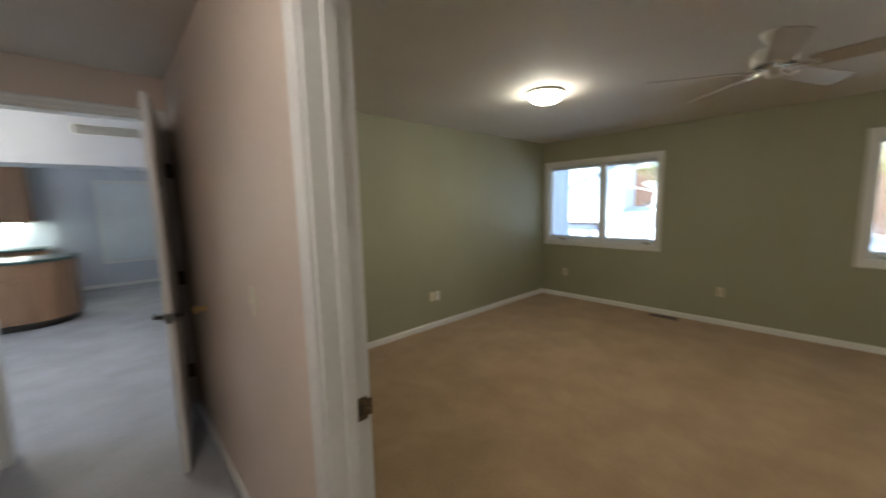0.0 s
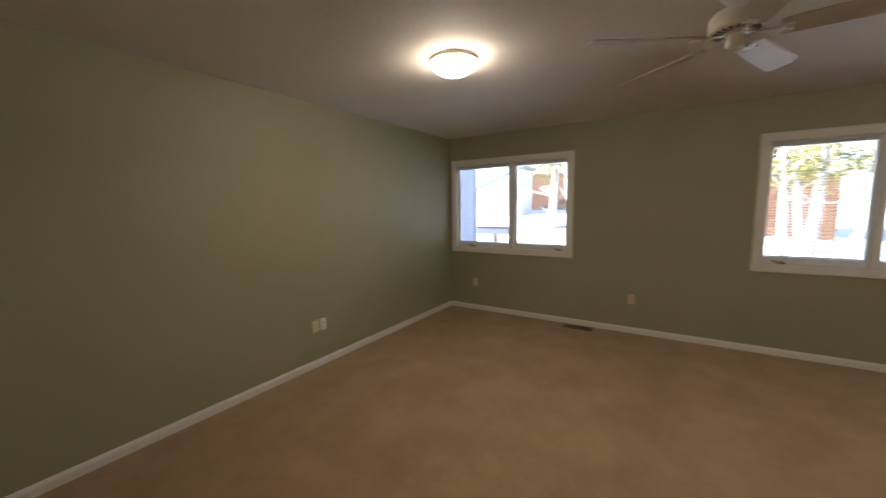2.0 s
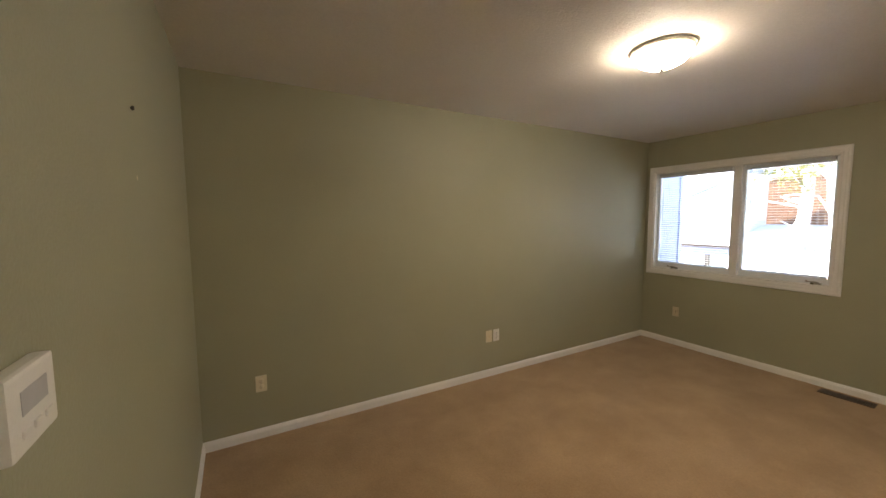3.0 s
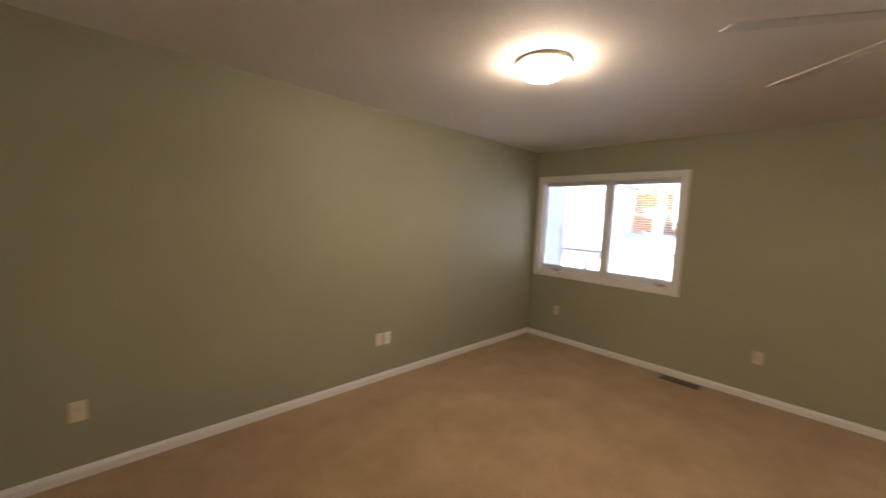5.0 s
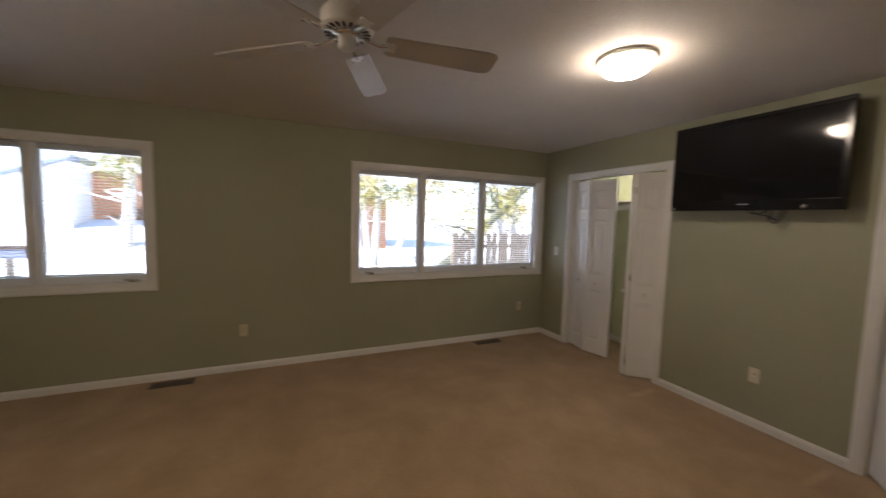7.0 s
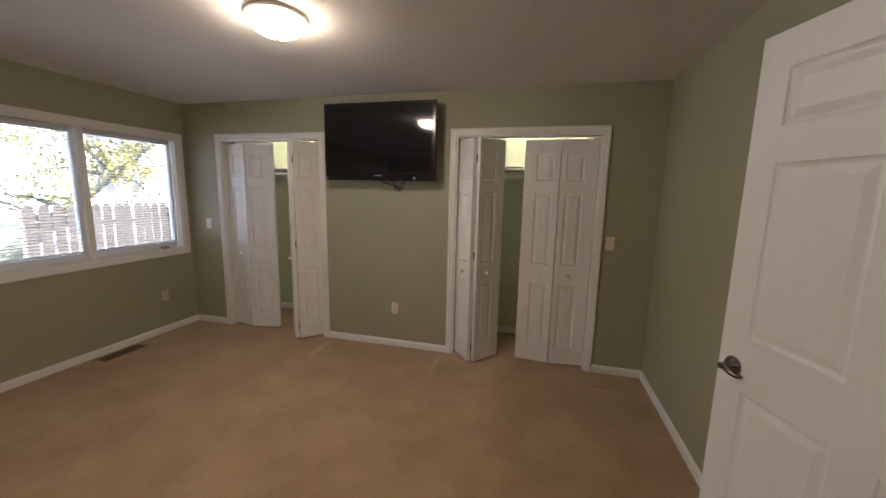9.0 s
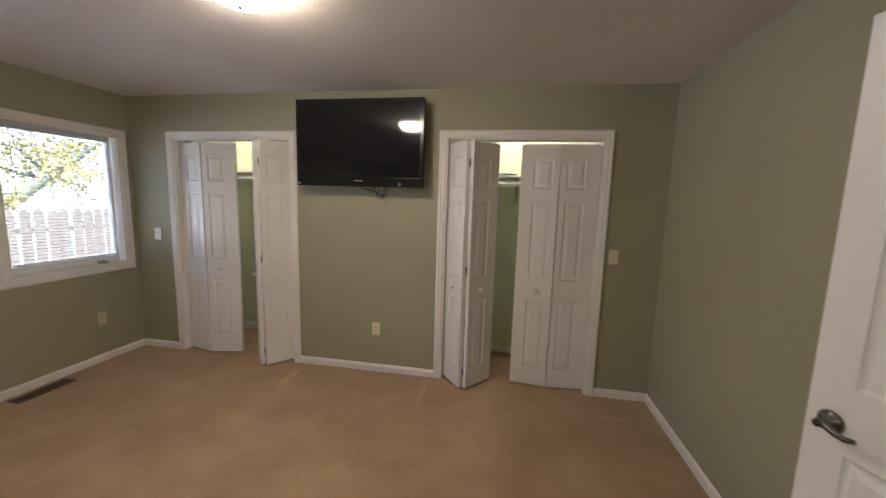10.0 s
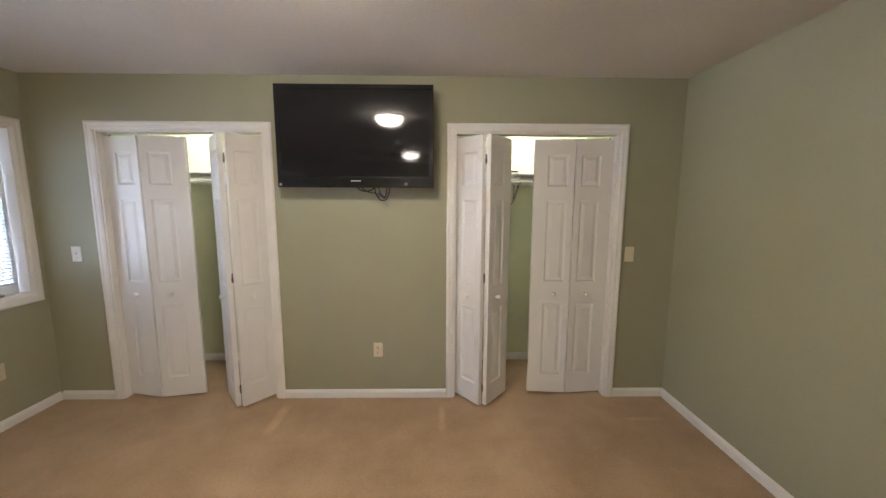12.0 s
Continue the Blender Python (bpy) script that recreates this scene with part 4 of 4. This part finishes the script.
def kitchen_cabinet():
    c = thing("base_cabinet", pose(-1.28, 8.1, 0), "oak base cabinet with rounded end and dark green counter", "cabinet")
    out = [(-1.8, -0.68), (0.75, -0.68), (0.95, -0.6), (1.1, -0.42), (1.16, -0.15), (1.16, 0.1), (-1.8, 0.1)]
    flat = pose(0, 0, 0, -90)
    b = Build().poly([(x, y) for x, y in out], 0.78, OAK, Matrix.Translation((0, 0, 0.88)) @ flat)
    part(b, "body", c)
    part(Build().poly([(x * 1.02, y * 1.04) for x, y in out], 0.04, COUNTER, Matrix.Translation((0, 0, 0.921)) @ flat), "counter", c, label="dark green laminate counter")
    part(Build().poly([(x * 0.95, y * 0.9) for x, y in out], 0.1, DARK, Matrix.Translation((0, 0, 0.1)) @ flat), "plinth", c)
    d = Build()
    for i in range(4):
        x = -1.7 + i * 0.6
        d.box((x, -0.70, 0.14), (x + 0.56, -0.681, 0.66), OAK, 0.006)
        d.box((x, -0.70, 0.70), (x + 0.56, -0.681, 0.84), OAK, 0.006)
    part(d, "door", c)
    u = thing("wall_cabinet", pose(-1.75, 10.36, 1.37), "oak wall cabinet with a lit strip underneath", "cabinet")
    part(Build().box((-1.5, -0.33, 0), (1.05, 0, 1.0), OAK, 0.004), "body", u)
    d = Build()
    for i in range(4):
        d.box((-1.45 + i * 0.62, -0.35, 0.03), (-0.87 + i * 0.62, -0.331, 0.97), OAK, 0.006)
    part(d, "door", u)
    part(Build().box((-1.2, -0.28, -0.03), (0.9, -0.2, -0.001), UNDERCAB, 0.004), "light_strip", u, label="lit strip lamp")
    f = thing("base_cabinet", pose(-1.9, 10.36, 0), "oak base cabinet with dark green counter along the far wall", "cabinet")
    part(Build().box((-1.5, -0.58, 0.0), (1.3, -0.001, 0.88), OAK, 0.004), "body", f)
    part(Build().box((-1.5, -0.61, 0.881), (1.33, -0.001, 0.921), COUNTER, 0.004), "counter", f, label="dark green laminate counter")


kitchen_cabinet()
k = thing("kitchen_window", pose(0.675, 10.40, 0.55), "white covered window in the far wall", "window")
part(Build().box((-0.475, -0.02, 0), (0.475, 0.02, 1.53), VINYL, 0.004), "shade", k, label="drawn white roller shade")
fr = Build()
for sx in (-1, 1):
    x0, x1 = sorted((sx * 0.475, sx * 0.545))
    fr.box((x0, -0.06, -0.07), (x1, -0.041, 1.60), WHITE, 0.004)
fr.box((-0.475, -0.06, 1.53), (0.475, -0.041, 1.60), WHITE, 0.004).box((-0.475, -0.06, -0.07), (0.475, -0.041, 0), WHITE, 0.004)
part(fr, "frame", k)
v = thing("air_vent", pose(0.39, 6.597, 2.51), "grey louvred return air vent on the soffit", "vent")
g = Build().box((-0.32, -0.012, -0.06), (0.32, 0.0, 0.06), PLATE_W, 0.003)
for i in range(7):
    g.box((-0.30, -0.016, -0.048 + i * 0.0155), (0.30, -0.0125, -0.04 + i * 0.0155), DARK)
part(g, "grille", v)
kl = thing("kitchen_lamp", pose(-0.75, 5.4, 2.80), "lit glass bowl lamp on the kitchen ceiling", "ceiling lamp")
part(Build().lathe([(0.17, -0.001), (0.17, -0.03), (0.13, -0.07), (0.07, -0.10), (0, -0.11)], LIGHTBOWL, None, 28), "shade", kl, label="lit glass bowl")
# fill light added out of view, brightens the hall wall and door
hl = thing("hall_fill_lamp", pose(-0.20, 0.95, HIGH), "unseen glowing bowl added on the hall ceiling to brighten the hall", "ceiling lamp")
part(Build().lathe([(0.12, -0.001), (0.12, -0.02), (0.10, -0.05), (0.05, -0.07), (0, -0.08)], HALL_FILL, None, 28), "shade", hl, label="lit glass bowl")

# ---- outside ----
GZ = -0.45
ground = structure(Build().box((EAST + 0.14, -260, GZ - 0.3), (300, 260, GZ), PATIO).done("ground"), "pale sunlit concrete yard", "ground")
structure(Build().box((-300, -260, GZ - 0.3), (EAST + 0.139, 260, GZ - 0.01), PATIO).done("ground"), "pale yard behind the house", "ground")


def wing():
    """The house's own wing beside the small window."""
    t = thing("house_wing", pose(EAST + 0.14, 3.72, GZ), "lilac-grey lap-sided house wing with shaded side", "house")
    b = Build()
    L = 0.75
    b.box((0.0, 0.02, 0), (L, 4.0, 3.4), SIDING)
    part(b, "wall", t)
    n = 22
    s = Build()
    for i in range(n):
        z = 0.1 + i * 0.15
        s.box((0.0, -0.004, z), (L - 0.06, 0.02, z + 0.152), SIDING, 0, pose(0, 0, 0))
        for v in s.bm.verts[-8:]:
            if v.co.z > z + 0.1 and v.co.y < 0:
                v.co.y = 0.012
    tagged(part(s, "siding_boards", t), kind="stuff")
    part(Build().box((L - 0.06, -0.012, 0), (L + 0.015, 0.06, 3.4), SIDING, 0.003), "corner_board", t)
    part(Build().box((-0.0, -0.35, 3.4), (L + 0.35, 4.2, 3.55), ROOF), "roof", t)


wing()


def deck_rail():
    t = thing("deck_railing", pose(9.0, 4.12, GZ), "white deck railing with a brown cap rail in the sun", "railing")
    for y in (0.40, 1.0):
        part(Build().box((-0.045, y - 0.04, 0), (0.045, y + 0.04, 1.24), PICKET, 0.004), "post", t)
    part(Build().box((-0.08, 0.0, 1.38), (0.08, 1.05, 1.43), BRONZE, 0.004), "cap_rail", t, label="brown cap rail")
    r = Build().box((-0.03, 0.0, 1.24), (0.03, 1.05, 1.379), SIDING, 0.004)
    for z in (0.5, 0.82):
        r.box((-0.02, 0.0, z), (0.02, 1.05, z + 0.07), SIDING, 0.004)
    part(r, "rail", t)


deck_rail()


def garden_house():
    """White shed with a single low-pitched roof, its high side towards the fence."""
    t = thing("garden_house", pose(15.5, 0, GZ), "white outbuilding with a low grey shingle roof", "outbuilding")
    side = pose(0, 0, 0, 0, 0, 90)
    part(Build().poly([(6.35, 0), (10.4, 0), (10.4, 1.78), (6.35, 3.36)], 1.4, WHITE, side @ pose(0, -1.4, 0)), "wall", t)
    part(Build().poly([(6.2, 3.43), (10.7, 1.67), (10.7, 1.77), (6.2, 3.52)], 1.7, ROOF, side @ pose(0, -1.5, 0)), "roof", t, label="blue-grey shingle roof")


garden_house()


def picket_fence():
    t = thing("picket_fence", pose(9.3, -2.82, GZ), "weathered dog-eared wooden picket fence in the sun", "fence")
    r = Build()
    for z in (0.35, 1.3):
        r.box((0.02, -6.5, z), (0.06, 0.0, z + 0.09), PICKET)
    for y in (-0.05, -2.3, -4.6, -6.45):
        r.box((0.061, y - 0.045, 0), (0.15, y + 0.045, 1.6), PICKET)
    part(r, "rail", t)
    me = None
    for i in range(37):
        m = pose(0, -0.07 - i * 0.175, random.uniform(-0.012, 0.012), random.uniform(-0.6, 0.6))
        if me is None:
            b = Build().poly([(-0.072, 0.04), (0.072, 0.04), (0.072, 1.60), (0.055, 1.65), (0.025, 1.68), (-0.025, 1.68), (-0.055, 1.65), (-0.072, 1.60)], 0.018, PICKET, pose(0, 0, 0, 0, 0, -90) @ pose(0, 0, 0))
            p = b.done("picket", t, m)
            me = p.data
        else:
            p = new("picket", me)
            p.parent = t
            p.matrix_basis = m


picket_fence()


def board_fence(x, y0, y1, h, label):
    t = thing("board_fence", pose(x, y0, GZ), label, "fence", "board fences")
    n = int((y1 - y0) / 0.15)
    b = Build()
    for i in range(n):
        b.box((random.uniform(-0.006, 0.006), i * 0.15, 0), (0.025, i * 0.15 + 0.14, h + random.uniform(-0.01, 0.01)), REDWOOD)
    tagged(part(b, "boards", t), kind="stuff")
    part(Build().box((-0.05, 0, h + 0.012), (0.08, y1 - y0, h + 0.05), REDWOOD, 0.004), "cap_rail", t)


board_fence(16.6, -3.2, 0.4, 2.7, "tall red-brown wooden board fence with cap rail")
board_fence(17.4, 4.6, 7.0, 3.25, "tall red-brown wooden board fence beyond the yard")


def lattice_screen():
    t = thing("lattice_screen", pose(16.61, -1.6, GZ + 2.751), "dark square garden lattice on top of the board fence", "lattice")
    b = Build()
    for i in range(15):
        b.box((-0.012, i * 0.14, 0.03), (0.0, i * 0.14 + 0.03, 0.95), REDWOOD)
    for i in range(7):
        b.box((0.0005, 0, 0.03 + i * 0.145), (0.012, 2.0, 0.06 + i * 0.145), REDWOOD)
    tagged(part(b, "laths", t), kind="stuff")
    part(Build().box((-0.03, -0.03, 0), (0.03, 2.03, 0.028), REDWOOD).box((-0.03, -0.03, 0.96), (0.03, 2.03, 1.0), REDWOOD), "frame", t)


lattice_screen()


def bank():
    """Pale ground that rises towards the far fences."""
    b = Build()
    ys = [-14 + 1.5 * i for i in range(20)]
    xs = [10.5, 12.0, 13.5, 15.0, 16.5, 24.0]
    ups = [-0.02, 0.12, 0.45, 0.8, 1.0, 1.02]
    grid = []
    for x, u in zip(xs, ups):
        row = []
        for y in ys:
            top = 0.75 + 0.9 * min(max((y + 0.5) / 3.0, 0), 1)
            if y < -3:
                top *= max(0.0, 1 - (-3 - y) / 3)
            row.append(b.bm.verts.new((x, y, GZ + u * top + (0.05 * noise.noise((x, y, 0)) if 0.05 < u else -0.02))))
        grid.append(row)
    b.paint([b.bm.faces.new((p[i], p[i + 1], q[i + 1], q[i])) for p, q in zip(grid, grid[1:]) for i in range(len(ys) - 1)], PATIO, True)
    return structure(b.done("ground_bank"), "pale sunlit bank rising behind the yard", "ground")


bank()


def neighbour():
    t = thing("neighbour_house", pose(24, -5, GZ), "pale two-storey neighbouring house behind trees", "house")
    part(Build().box((0, 0, 0), (8, 12, 6), STUCCO), "wall", t)
    part(Build().poly([(-0.5, 6), (6, 9), (12.5, 6), (12.5, 5.85), (-0.5, 5.85)], 9, ROOF, pose(8.5, 0, 0, 0, 0, 90)), "roof", t)
    for y in (2, 5, 8.5):
        for z in (1.0, 3.8):
            part(Build().box((-0.04, y, z), (-0.001, y + 1.1, z + 1.3), WHITE, 0.003).box((-0.05, y + 0.08, z + 0.08), (-0.041, y + 1.02, z + 1.22), SCREEN), "window", t)


neighbour()


def tree(x, y, h, r, lean, crown, leaf, seed, label, low=1.4, bark=BARK):
    rng = random.Random(seed)
    t = thing("tree", pose(x, y, GZ), label, "tree", "garden trees")
    b = Build()
    trunk = [Vector((lean[0] * u + 0.06 * math.sin(5 * u + seed), lean[1] * u + 0.06 * math.cos(4 * u + seed), h * u)) for u in (0, 0.15, 0.35, 0.55, 0.75, 1.0)]
    b.tube(trunk, [r * 1.35, r, r * 0.85, r * 0.65, r * 0.45, r * 0.15], bark, 10)
    tips = []
    for k in range(22):
        u = rng.uniform(0.3, 0.98)
        i = min(int(u * 5), 4)
        p = trunk[i].lerp(trunk[i + 1], u * 5 - i) if i < 5 else trunk[-1]
        a, el = rng.uniform(0, 6.28), rng.uniform(0.0, 0.9)
        n = crown * (1.15 - 0.6 * u) * rng.uniform(0.6, 1.1)
        d = Vector((math.cos(a) * math.cos(el), math.sin(a) * math.cos(el), math.sin(el)))
        q = p + d * n * 0.5 + Vector((0, 0, rng.uniform(-0.1, 0.2)))
        e = p + d * n + Vector((0, 0, rng.uniform(-0.3, 0.1)))
        b.tube([p, q, e], [r * 0.28, r * 0.16, r * 0.05], bark, 6)
        tips += [q, e, p.lerp(e, 0.75)]
    part(b, "trunk", t)
    f = Build()
    fs = []
    for c in tips:
        if c.z < low:
            continue
        for k in range(rng.randint(30, 95)):
            o = c + Vector((rng.gauss(0, 0.19), rng.gauss(0, 0.19), rng.gauss(-0.05, 0.16)))
            s = rng.uniform(0.025, 0.065)
            m = Euler((rng.uniform(-1.2, 1.2), rng.uniform(-1.2, 1.2), rng.uniform(0, 6.28))).to_matrix()
            vs = [f.bm.verts.new(o + m @ Vector(p) * s) for p in ((-1, 0, 0), (0, -0.55, 0.1), (1, 0, 0), (0, 0.55, 0.1))]
            fs.append(f.bm.faces.new(vs))
    f.paint(fs, leaf)
    tagged(tagged(f.done("leaves", t, None, False), "yellow-green autumn leaves"), kind="stuff")


TL = "slender pale-barked garden tree with yellow-green autumn leaves"
tree(12.2, -1.25, 6.5, 0.10, (0.5, 0.3), 1.3, LEAF, 1, TL, 2.3)
tree(12.9, -1.75, 7.0, 0.12, (0.2, -0.3), 1.4, LEAF, 2, TL, 2.2)
tree(12.0, -1.62, 6.0, 0.09, (0.3, -3.4), 1.3, LEAF, 3, "leaning pale-barked garden tree with yellow leaves", 2.6, BARK)
tree(14.6, -2.0, 6.0, 0.11, (0.2, 0.5), 1.6, LEAF_R, 9, "garden tree with russet autumn leaves", 2.5)
tree(12.0, -3.13, 4.0, 0.17, (0.2, -5.1), 1.5, LEAF, 4, "leaning dark-barked garden tree with yellow leaves", 1.7, BARK_D)
tree(13.2, -6.9, 5.6, 0.14, (0.3, 0.6), 2.3, LEAF, 10, TL, 1.9)
tree(14.5, -8.4, 6.0, 0.15, (0.4, 0.3), 2.3, LEAF_R, 5, "garden tree with russet autumn leaves", 1.5)
tree(13.4, 3.55, 6.5, 0.15, (0.3, 1.0), 1.7, LEAF, 6, TL, 2.6)
tree(14.2, 4.75, 6.5, 0.16, (0.2, -0.2), 1.4, LEAF, 7, TL, 2.7)
tree(16.0, -4.6, 6.0, 0.13, (0.2, 0.6), 2.0, LEAF_R, 8, "garden tree with russet autumn leaves", 2.8)
